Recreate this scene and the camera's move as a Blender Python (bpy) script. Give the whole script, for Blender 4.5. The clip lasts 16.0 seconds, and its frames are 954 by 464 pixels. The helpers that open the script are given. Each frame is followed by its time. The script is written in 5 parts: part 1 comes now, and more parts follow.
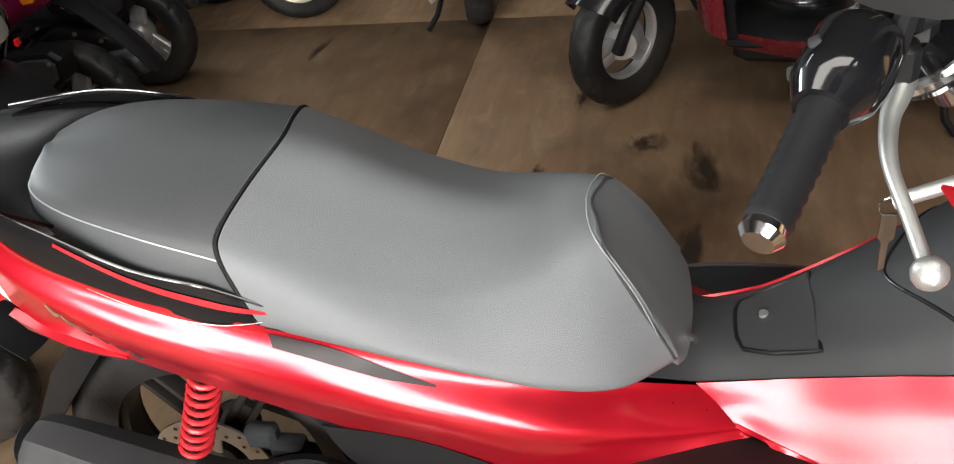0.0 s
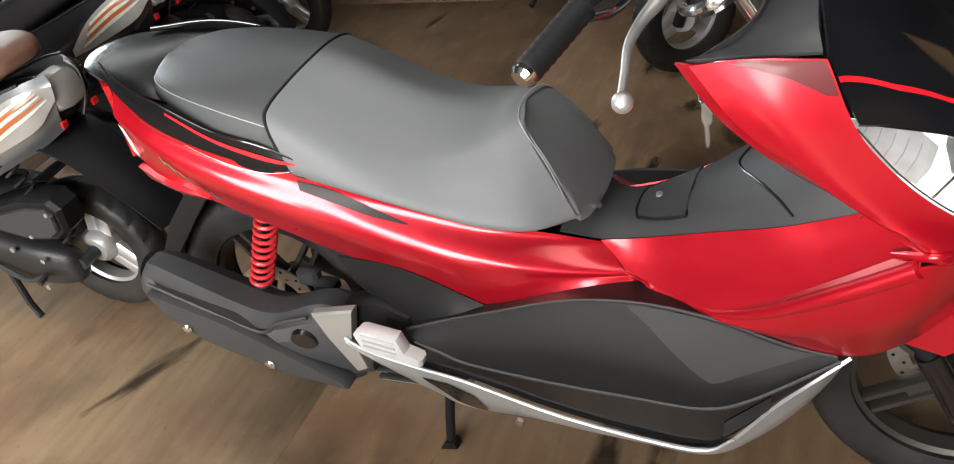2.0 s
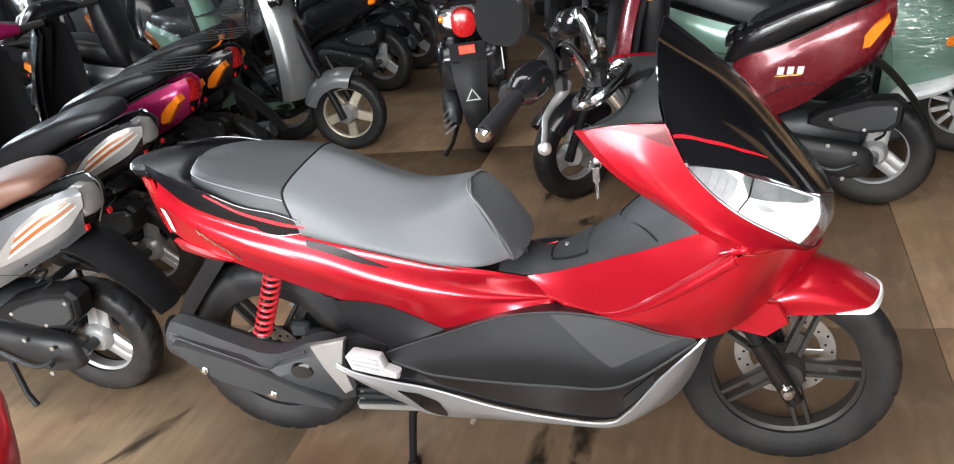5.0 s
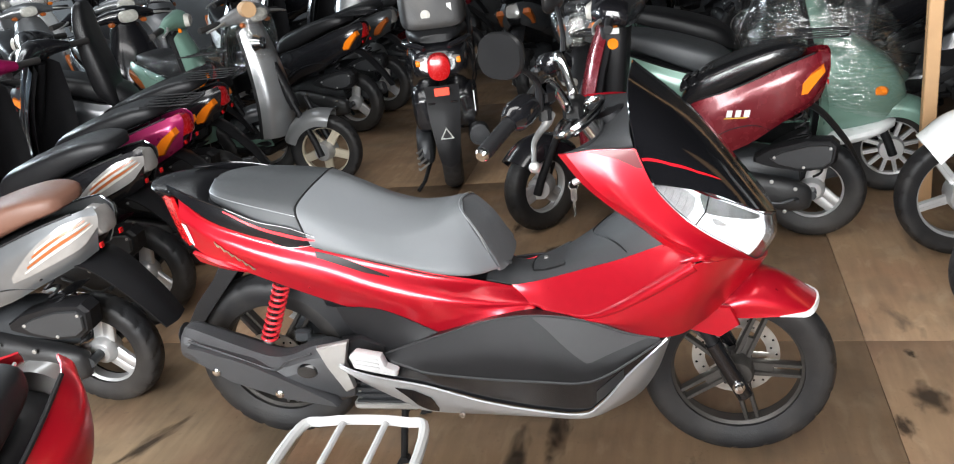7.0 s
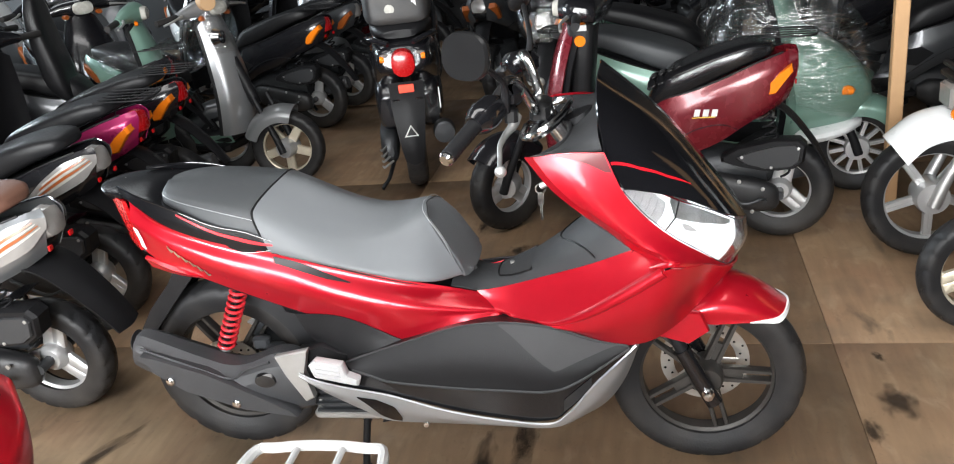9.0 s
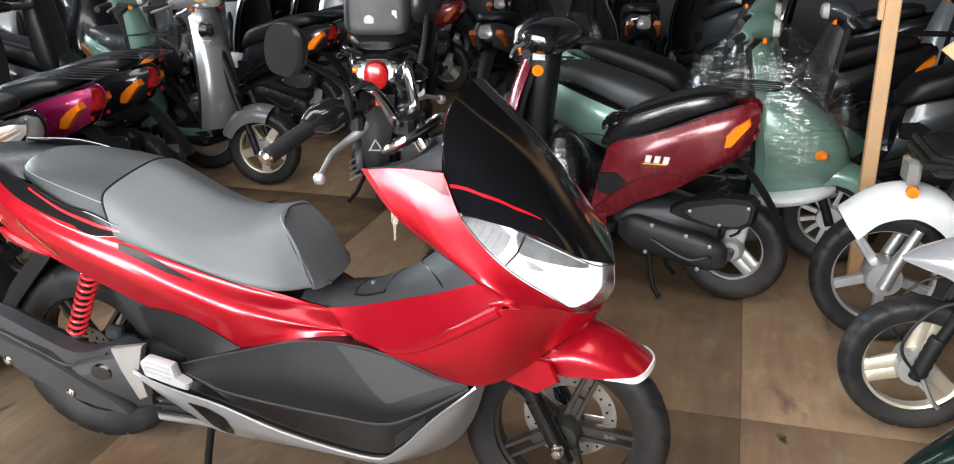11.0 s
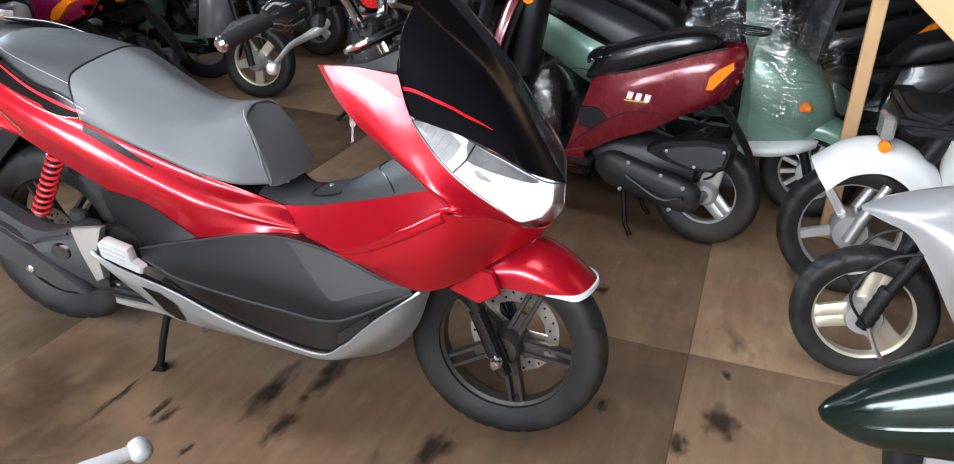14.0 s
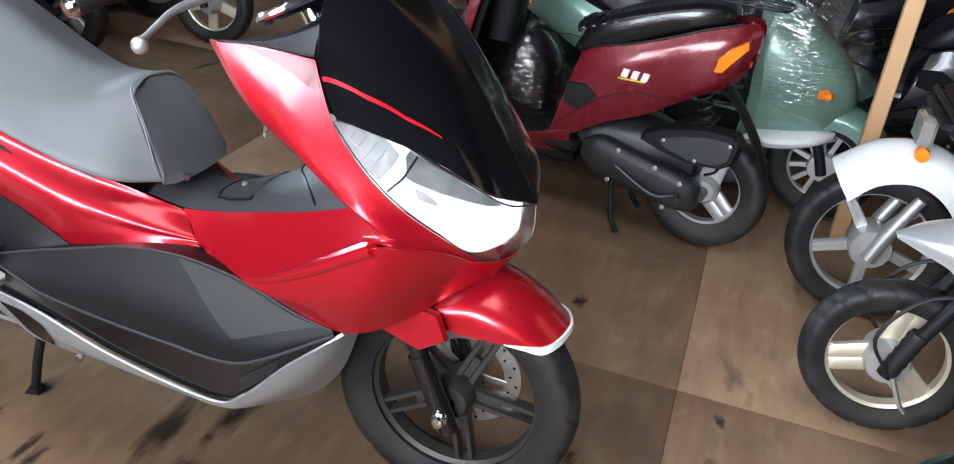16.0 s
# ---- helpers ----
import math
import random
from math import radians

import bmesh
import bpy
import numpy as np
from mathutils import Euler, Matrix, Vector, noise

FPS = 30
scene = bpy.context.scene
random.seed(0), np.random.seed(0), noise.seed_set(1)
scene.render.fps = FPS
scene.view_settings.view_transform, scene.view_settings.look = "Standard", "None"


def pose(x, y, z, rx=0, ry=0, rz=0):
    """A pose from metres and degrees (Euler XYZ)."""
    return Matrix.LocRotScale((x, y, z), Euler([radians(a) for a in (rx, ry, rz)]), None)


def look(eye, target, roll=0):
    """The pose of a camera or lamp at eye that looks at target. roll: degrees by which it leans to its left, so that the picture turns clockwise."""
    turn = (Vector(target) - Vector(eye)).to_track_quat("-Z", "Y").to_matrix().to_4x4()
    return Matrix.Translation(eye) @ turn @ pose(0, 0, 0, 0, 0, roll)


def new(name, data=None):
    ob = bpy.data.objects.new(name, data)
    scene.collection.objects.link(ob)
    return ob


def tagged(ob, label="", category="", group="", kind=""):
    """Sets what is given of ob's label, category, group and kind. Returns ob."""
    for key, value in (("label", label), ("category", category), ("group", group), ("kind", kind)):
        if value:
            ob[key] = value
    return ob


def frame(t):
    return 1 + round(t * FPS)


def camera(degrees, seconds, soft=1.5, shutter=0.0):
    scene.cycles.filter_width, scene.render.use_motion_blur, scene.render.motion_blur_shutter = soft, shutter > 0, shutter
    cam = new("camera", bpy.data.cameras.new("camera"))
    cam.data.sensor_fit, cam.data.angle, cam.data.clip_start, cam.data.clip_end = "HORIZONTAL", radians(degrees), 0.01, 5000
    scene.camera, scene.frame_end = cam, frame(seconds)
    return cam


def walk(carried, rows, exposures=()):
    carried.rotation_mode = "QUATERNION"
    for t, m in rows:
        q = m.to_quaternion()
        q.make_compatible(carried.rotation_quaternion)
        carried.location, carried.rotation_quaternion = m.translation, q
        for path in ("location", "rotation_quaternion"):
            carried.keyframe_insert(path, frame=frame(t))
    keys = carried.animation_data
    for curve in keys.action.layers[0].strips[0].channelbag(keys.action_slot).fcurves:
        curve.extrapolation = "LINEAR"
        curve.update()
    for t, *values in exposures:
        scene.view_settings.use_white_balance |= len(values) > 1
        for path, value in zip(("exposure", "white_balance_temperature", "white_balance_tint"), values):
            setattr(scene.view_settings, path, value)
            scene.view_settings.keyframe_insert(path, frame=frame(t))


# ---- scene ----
cam = camera(55.0, 16.0, soft=1.1)
PATH = [
    (0, (0.725, -0.914, 1.392), (0.286, 0.653, 0.23), -8.7),
    (0.5, (0.905, -1.071, 1.432), (0.308, 0.45, 0.279), -9.4),
    (1, (1.023, -1.189, 1.429), (0.25, 0.265, 0.293), -7.2),
    (1.5, (1.113, -1.191, 1.449), (0.259, 0.209, 0.304), -9.4),
    (2, (1.146, -1.281, 1.452), (0.373, 0.188, 0.336), -12.0),
    (2.5, (1.197, -1.413, 1.456), (0.457, 0.08, 0.35), -11.3),
    (3, (1.21, -1.491, 1.464), (0.473, 0.028, 0.393), -11.5),
    (3.5, (1.227, -1.605, 1.489), (0.567, 0.029, 0.544), -13.5),
    (3.7, (1.248, -1.635, 1.486), (0.619, 0.029, 0.572), -13.0),
    (5.8, (1.224, -2.108, 1.552), (0.653, -0.356, 0.774), -8.3),
    (6, (1.21, -2.139, 1.542), (0.641, -0.381, 0.776), -8.2),
    (6.5, (1.194, -2.218, 1.544), (0.634, -0.444, 0.809), -7.9),
    (7, (1.222, -2.24, 1.576), (0.757, -0.437, 0.844), -7.2),
    (7.5, (1.22, -2.25, 1.589), (0.83, -0.425, 0.871), -6.4),
    (8, (1.207, -2.25, 1.587), (0.814, -0.418, 0.887), -6.3),
    (8.5, (1.198, -2.207, 1.58), (0.804, -0.374, 0.884), -6.2),
    (9, (1.211, -2.165, 1.575), (0.818, -0.354, 0.822), -6.4),
    (9.5, (1.273, -2.117, 1.563), (0.873, -0.309, 0.807), -6.4),
    (9.7, (1.325, -2.069, 1.555), (0.924, -0.259, 0.804), -6.3),
    (11.8, (1.765, -1.933, 1.429), (1.2, -0.133, 0.764), 3.1),
    (12, (1.784, -1.933, 1.423), (1.223, -0.154, 0.701), 3.1),
    (12.5, (1.813, -1.944, 1.415), (1.26, -0.187, 0.636), 3.1),
    (13, (1.822, -1.943, 1.416), (1.303, -0.181, 0.626), 3.8),
    (13.5, (1.826, -1.947, 1.413), (1.304, -0.183, 0.628), 3.8),
    (14, (1.781, -1.959, 1.414), (1.272, -0.195, 0.621), 4.2),
    (14.5, (1.735, -1.959, 1.425), (1.277, -0.194, 0.603), 7.2),
    (15, (1.702, -1.874, 1.418), (1.294, -0.097, 0.596), 8.3),
    (15.5, (1.718, -1.655, 1.386), (1.316, 0.098, 0.512), 7.7),
    (16, (1.701, -1.469, 1.378), (1.248, 0.258, 0.477), 7.6),
]
walk(cam, [(t, look(eye, target, roll)) for t, eye, target, roll in PATH],
     [(0, 0.0, 6900, 10), (1, -0.18, 6950, 10), (2, -0.18, 6900, 10), (3.5, 0.0, 6600, 10), (6, 0.16, 6450, 10), (8, 0.13, 6500, 10), (9.5, 0.05, 6500, 10), (12, 0.0, 6400, 10), (13.5, -0.12, 6250, 10), (15, 0.0, 6000, 10), (16, 0.0, 6000, 10)])

# world, light
def area(name, eye, target, sx, sy, power, col=(1, 1, 1)):
    d = bpy.data.lights.new(name, "AREA")
    d.shape, d.size, d.size_y, d.energy, d.color = "RECTANGLE", sx, sy, power, col
    o = new(name, d)
    o.matrix_world = look(eye, target)
    return o


world = bpy.data.worlds.new("world")
scene.world = world
world.use_nodes = True
wn = world.node_tree.nodes
sky = wn.new("ShaderNodeTexSky")
sky.sky_type, sky.sun_disc, sky.sun_elevation, sky.sun_rotation = "NISHITA", False, radians(35), radians(170)
wn["Background"].inputs["Strength"].default_value = 0.1
world.node_tree.links.new(sky.outputs[0], wn["Background"].inputs["Color"])
# daylight of the gate behind the camera and of the side opening
area("gate_daylight", (0.0, -4.12, 1.75), (0.0, 0, 0.7), 4.6, 2.1, 760, (0.97, 0.99, 1.0))
area("side_daylight", (-7.4, 4.4, 2.5), (-3.6, 4.4, 0.8), 3.6, 1.2, 560, (0.8, 0.92, 1.0))
# unseen overhead lamps added to brighten the rows; the ceiling has no windows
area("overhead_fill_lamp", (0.2, -0.5, 3.25), (0.2, -0.3, 0), 4.2, 0.8, 62, (1.0, 0.99, 0.97))
area("overhead_fill_lamp", (-2.8, 3.0, 3.25), (-2.8, 3.0, 0), 2.5, 0.5, 30, (0.92, 0.97, 1.0))


# ---- materials ----
def material(name, col, rough=0.5, metal=0.0, coat=0.0, var=0.12, scale=18.0, bump=0.0, bscale=400.0, emit=0.0, alpha=1.0, dust=0.0, spec=0.5, crough=0.06):
    m = bpy.data.materials.new(name)
    m.use_nodes = True
    nt = m.node_tree
    b = nt.nodes["Principled BSDF"]
    b.inputs["Metallic"].default_value, b.inputs["Roughness"].default_value = metal, rough
    b.inputs["Coat Weight"].default_value = coat
    b.inputs["Coat Roughness"].default_value = crough
    b.inputs["Specular IOR Level"].default_value = spec
    b.inputs["Alpha"].default_value = alpha
    tc = nt.nodes.new("ShaderNodeTexCoord")
    n1 = nt.nodes.new("ShaderNodeTexNoise")
    n1.inputs["Scale"].default_value, n1.inputs["Detail"].default_value = scale, 5
    nt.links.new(tc.outputs["Object"], n1.inputs["Vector"])
    mix = nt.nodes.new("ShaderNodeMix")
    mix.data_type = "RGBA"
    mix.inputs[6].default_value = (*[c * (1 - var) for c in col], 1)
    mix.inputs[7].default_value = (*[min(1, c * (1 + var)) for c in col], 1)
    nt.links.new(n1.outputs["Fac"], mix.inputs[0])
    last = mix.outputs[2]
    if dust:
        n3 = nt.nodes.new("ShaderNodeTexNoise")
        n3.inputs["Scale"].default_value, n3.inputs["Detail"].default_value = 5, 8
        nt.links.new(tc.outputs["Object"], n3.inputs["Vector"])
        r3 = nt.nodes.new("ShaderNodeMapRange")
        r3.inputs[1].default_value, r3.inputs[2].default_value, r3.inputs[4].default_value = 0.45, 0.75, dust
        nt.links.new(n3.outputs["Fac"], r3.inputs[0])
        mx = nt.nodes.new("ShaderNodeMix")
        mx.data_type = "RGBA"
        mx.inputs[7].default_value = (0.24, 0.2, 0.16, 1)
        nt.links.new(r3.outputs[0], mx.inputs[0])
        nt.links.new(last, mx.inputs[6])
        last = mx.outputs[2]
    nt.links.new(last, b.inputs["Base Color"])
    mr = nt.nodes.new("ShaderNodeMapRange")
    mr.inputs[3].default_value, mr.inputs[4].default_value = max(0.02, rough - 0.07), min(1, rough + 0.1)
    nt.links.new(n1.outputs["Fac"], mr.inputs[0])
    nt.links.new(mr.outputs[0], b.inputs["Roughness"])
    if bump:
        n2 = nt.nodes.new("ShaderNodeTexNoise")
        n2.inputs["Scale"].default_value = bscale
        nt.links.new(tc.outputs["Object"], n2.inputs["Vector"])
        bp = nt.nodes.new("ShaderNodeBump")
        bp.inputs["Strength"].default_value, bp.inputs["Distance"].default_value = bump, 0.001
        nt.links.new(n2.outputs["Fac"], bp.inputs["Height"])
        nt.links.new(bp.outputs[0], b.inputs["Normal"])
    if emit:
        b.inputs["Emission Color"].default_value = (*col, 1)
        b.inputs["Emission Strength"].default_value = emit
    return m


def glassy(name, col, rough=0.03, trans=1.0):
    m = material(name, col, rough, var=0.02)
    b = m.node_tree.nodes["Principled BSDF"]
    b.inputs["Transmission Weight"].default_value, b.inputs["IOR"].default_value = trans, 1.45
    return m


def film(name):
    """Crumpled stretch film: clear, with sharp folds that catch the light."""
    m = bpy.data.materials.new(name)
    m.use_nodes = True
    nt = m.node_tree
    nt.nodes.remove(nt.nodes["Principled BSDF"])
    out = nt.nodes["Material Output"]
    tc, n1, bp = nt.nodes.new("ShaderNodeTexCoord"), nt.nodes.new("ShaderNodeTexNoise"), nt.nodes.new("ShaderNodeBump")
    n1.inputs["Scale"].default_value, n1.inputs["Detail"].default_value, n1.inputs["Distortion"].default_value = 9, 6, 1.5
    n1.noise_type = "RIDGED_MULTIFRACTAL"
    mp = nt.nodes.new("ShaderNodeMapping")
    mp.inputs["Scale"].default_value = (1, 1, 6)
    nt.links.new(tc.outputs["Object"], mp.inputs[0])
    nt.links.new(mp.outputs[0], n1.inputs["Vector"])
    nt.links.new(n1.outputs["Fac"], bp.inputs["Height"])
    bp.inputs["Strength"].default_value, bp.inputs["Distance"].default_value = 0.9, 0.02
    gl, tr, mx = nt.nodes.new("ShaderNodeBsdfGlossy"), nt.nodes.new("ShaderNodeBsdfTransparent"), nt.nodes.new("ShaderNodeMixShader")
    gl.inputs["Roughness"].default_value = 0.16
    nt.links.new(bp.outputs[0], gl.inputs["Normal"])
    rp = nt.nodes.new("ShaderNodeMapRange")
    rp.inputs[1].default_value, rp.inputs[2].default_value, rp.inputs[3].default_value, rp.inputs[4].default_value = 0.25, 1.25, 0.15, 0.9
    nt.links.new(n1.outputs["Fac"], rp.inputs[0])
    nt.links.new(rp.outputs[0], mx.inputs[0])
    nt.links.new(tr.outputs[0], mx.inputs[1])
    nt.links.new(gl.outputs[0], mx.inputs[2])
    nt.links.new(mx.outputs[0], out.inputs["Surface"])
    return m


RED = material("red_pearl_paint", (0.53, 0.006, 0.02), 0.3, 0.6, 0.8, 0.06, 40, crough=0.14)
GREY_VINYL = material("grey_seat_vinyl", (0.122, 0.129, 0.136), 0.46, 0, 0, 0.12, 9, 0.5, 900, spec=0.4)
DARK_VINYL = material("dark_seat_vinyl", (0.042, 0.045, 0.048), 0.46, 0, 0, 0.1, 14, 0.5, 900)
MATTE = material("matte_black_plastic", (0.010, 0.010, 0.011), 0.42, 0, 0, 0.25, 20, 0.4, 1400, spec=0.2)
GREYPL = material("grey_moulded_plastic", (0.034, 0.035, 0.037), 0.5, 0, 0, 0.15, 20, 0.4, 1400, spec=0.35)
# paler copy of the matte plastic, for a painted sheen
FACET = material("facet_sheen_plastic", (0.02, 0.02, 0.021), 0.46, 0, 0, 0.2, 20, 0.4, 1400, spec=0.3)
GLOSS = material("gloss_black_paint", (0.006, 0.006, 0.007), 0.1, 0, 0.6, 0.1, 20)
TAILBLACK = material("black_lacquer", (0.006, 0.006, 0.007), 0.22, 0, 0, 0.1, 20, spec=0.25)
SILVER = material("silver_paint", (0.42, 0.43, 0.44), 0.38, 0.6, 0.2, 0.05, 40)
RUBBER = material("tyre_rubber", (0.013, 0.013, 0.014), 0.5, 0, 0, 0.35, 20, 0.6, 200, dust=0.1, spec=0.3)
BRONZE = material("dark_bronze_wheel_paint", (0.05, 0.046, 0.042), 0.42, 0.5, 0, 0.12, 25)
CHROME = material("chrome", (0.72, 0.72, 0.72), 0.14, 1.0, 0, 0.05, 30)
ALU = material("cast_aluminium", (0.5, 0.5, 0.49), 0.42, 0.8, 0, 0.15, 30, 0.3, 500)
STEEL = material("brushed_disc_steel", (0.5, 0.47, 0.43), 0.35, 0.9, 0, 0.1, 60)
SPRING = material("red_spring_paint", (0.6, 0.025, 0.035), 0.35, 0, 0.3, 0.1, 30)
BLACKM = material("satin_black_plastic", (0.009, 0.009, 0.0095), 0.3, 0, 0, 0.15, 20, spec=0.3)
MUFF = material("muffler_cover_plastic", (0.042, 0.043, 0.046), 0.4, 0, 0, 0.2, 18, 0.5, 1200, spec=0.4)
ENGINE = material("grimy_engine_casing", (0.034, 0.036, 0.039), 0.4, 0.3, 0, 0.35, 15, 0.6, 120)
CASE = material("dull_black_casing", (0.014, 0.014, 0.015), 0.48, 0, 0, 0.4, 15, 0.6, 120, dust=0.12)
ORANGE = material("orange_lens", (0.9, 0.22, 0.01), 0.12, 0, 0.6, 0.1, 120, 0.5, 150)
REDLENS = material("red_lens", (0.42, 0.006, 0.008), 0.25, 0, 0.6, 0.1, 120, 0.5, 150)
# slight emission stands in for light thrown back by the reflector
REFLEX = material("glowing_red_reflector", (0.95, 0.1, 0.06), 0.2, 0, 0.3, 0.05, 80, emit=0.1)
CLEARLENS = glassy("clear_lens", (0.95, 0.96, 0.97))
# these three lamp surfaces emit by themselves; no bulb is modelled
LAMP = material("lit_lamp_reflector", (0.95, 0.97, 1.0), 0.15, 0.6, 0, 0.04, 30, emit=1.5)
BOWL = material("self_lit_smoky_reflector", (0.62, 0.64, 0.62), 0.3, 0.4, 0, 0.6, 30, emit=0.1)
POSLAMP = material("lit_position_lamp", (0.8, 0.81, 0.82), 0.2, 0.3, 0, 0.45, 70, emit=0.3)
WHITE = material("white_paint", (0.74, 0.75, 0.75), 0.28, 0, 0.4, 0.03, 10)
SCREEN = material("smoked_windscreen", (0.005, 0.005, 0.006), 0.1, 0, 0.12, 0.1, 10, alpha=0.985, spec=0.3)
DULL = material("clouded_lens", (0.45, 0.44, 0.4), 0.25, 0, 0.3, 0.15, 40)
# rider pad's grey set darker, painting shade onto the seat nose
NOSE_VINYL = material("shaded_nose_vinyl", (0.1, 0.106, 0.112), 0.46, 0, 0, 0.1, 14, 0.5, 900)
OFFWHITE = material("off_white_enamel", (0.33, 0.33, 0.325), 0.4, 0, 0.2, 0.08, 30)
GRIPALU = material("dull_pale_alloy", (0.3, 0.3, 0.305), 0.42, 0.3, 0, 0.18, 90)
PEG = material("pale_cast_aluminium", (0.46, 0.46, 0.465), 0.4, 0.0, 0, 0.12, 40)
FILM = film("stretch_film")
STRIPE = material("black_decal", (0.014, 0.009, 0.01), 0.42, 0, 0, 0.1, 30, spec=0.3)
DKRED = material("dark_red_decal", (0.09, 0.004, 0.008), 0.35, 0.2, 0.3, 0.15, 30)
REDSTRIPE = material("red_decal", (0.6, 0.01, 0.02), 0.3, 0.2, 0.4, 0.05, 30)


def paint(name, col, metal=0.3, rough=0.28):
    return material(name, col, rough, metal, 0.5, 0.06, 25)


# ---- geometry helpers ----
def cr_at(pts, s):
    """Points at the shares s (0 to 1) of a smooth curve through pts."""
    p = np.asarray(pts, float)
    s = np.asarray(s, float) * (len(p) - 1)
    if len(p) == 2:
        return p[0] + (p[1] - p[0]) * s[:, None]
    q = np.vstack([2 * p[:1] - p[1:2], p, 2 * p[-1:] - p[-2:-1]])
    i = np.clip(s.astype(int), 0, len(p) - 2)
    f = (s - i)[:, None]
    a, b, c, d = q[i], q[i + 1], q[i + 2], q[i + 3]
    return 0.5 * (2 * b + (c - a) * f + (2 * a - 5 * b + 4 * c - d) * f * f + (3 * b - a - 3 * c + d) * f ** 3)


def cr(pts, n):
    """n + 1 points along a smooth curve through pts."""
    return cr_at(pts, np.linspace(0, 1, n + 1))


def panel(rails, nu=24, nv=8, thick=0.004, out=(0, -1, 0), straight=False):
    """A curved sheet with thickness through several rails, its outer side towards out."""
    rs = [cr(r, nu) for r in rails]
    if straight and len(rs) == 2:
        grid = np.array([[rs[0][i] + (rs[1][i] - rs[0][i]) * j / nv for j in range(nv + 1)] for i in range(nu + 1)])
    else:
        grid = np.array([cr([r[i] for r in rs], nv) for i in range(nu + 1)])
    du, dv = np.gradient(grid, axis=0), np.gradient(grid, axis=1)
    n = np.cross(du, dv)
    n /= np.linalg.norm(n, axis=2, keepdims=True) + 1e-9
    flip = (n @ np.array(out)).mean() < 0
    if flip:
        n = -n
    inner = grid - n * thick
    w, h = nu + 1, nv + 1
    V = [tuple(p) for p in grid.reshape(-1, 3)] + [tuple(p) for p in inner.reshape(-1, 3)]
    o, F = w * h, []
    for i in range(nu):
        for j in range(nv):
            a, b, c, d = i * h + j, (i + 1) * h + j, (i + 1) * h + j + 1, i * h + j + 1
            F.append((a, d, c, b) if flip else (a, b, c, d))
            F.append((o + a, o + b, o + c, o + d) if flip else (o + a, o + d, o + c, o + b))
    edge = [i * h for i in range(w)] + [(w - 1) * h + j for j in range(1, h)] + [i * h + h - 1 for i in range(w - 2, -1, -1)] + list(range(h - 2, 0, -1))
    for k, a in enumerate(edge):
        b = edge[(k + 1) % len(edge)]
        F.append((b, a, o + a, o + b) if not flip else (a, b, o + b, o + a))
    return V, F


def mirrored(g):
    return [(x, -y, z) for x, y, z in g[0]], [tuple(reversed(f)) for f in g[1]]


def moved(g, m):
    return [tuple(m @ Vector(v)) for v in g[0]], g[1]


def join(*gs):
    V, F = [], []
    for g in gs:
        k = len(V)
        V += list(g[0])
        F += [tuple(i + k for i in f) for f in g[1]]
    return V, F


def loft(rings, cap=True, closed=False):
    n, V, F = len(rings[0]), [], []
    for r in rings:
        V += [tuple(p) for p in r]
    m = len(rings)
    for i in range(m if closed else m - 1):
        for j in range(n):
            a, b = i * n + j, i * n + (j + 1) % n
            c, d = ((i + 1) % m) * n + (j + 1) % n, ((i + 1) % m) * n + j
            F.append((a, b, c, d))
    if cap and not closed:
        F.append(tuple(range(n - 1, -1, -1)))
        F.append(tuple((m - 1) * n + j for j in range(n)))
    return V, F


def tube(path, r, seg=10, smooth=0, closed=False):
    p = cr(path, smooth) if smooth else np.array(path, float)
    rr = np.interp(np.linspace(0, 1, len(p)), np.linspace(0, 1, len(r)), r) if isinstance(r, (list, tuple)) else [r] * len(p)
    rings, side = [], None
    for i, c in enumerate(p):
        if closed:
            t = p[(i + 1) % len(p)] - p[i - 1]
        else:
            t = p[min(i + 1, len(p) - 1)] - p[max(i - 1, 0)]
        t = Vector(t).normalized()
        if side is None:
            side = t.orthogonal().normalized()
        side = (side - t * side.dot(t)).normalized()
        up = t.cross(side)
        rings.append([Vector(c) + (side * math.cos(a) + up * math.sin(a)) * rr[i] for a in (2 * math.pi * k / seg for k in range(seg))])
    return loft(rings, True, closed)


def lathe(prof, seg=48, closed=True):
    """Rings of (radius, y) about the y axis."""
    rings = [[(r * math.cos(a), y, r * math.sin(a)) for a in (-2 * math.pi * k / seg for k in range(seg))] for r, y in prof]
    return loft(rings, not closed, closed)


def box(cx, cy, cz, sx, sy, sz, bev=0.1):
    """A block with chamfered edges; bev is a share of its smallest side."""
    b = bev * min(sx, sy, sz)
    hx, hy, hz = sx / 2, sy / 2, sz / 2
    rings = []
    for z, s in ((-hz, b), (-hz + b, 0), (hz - b, 0), (hz, b)):
        x, y = hx - s, hy - s
        rings.append([(cx + u, cy + v, cz + z) for u, v in ((x - b, -y), (x, -y + b), (x, y - b), (x - b, y), (-x + b, y), (-x, y - b), (-x, -y + b), (-x + b, -y))])
    return loft(rings)


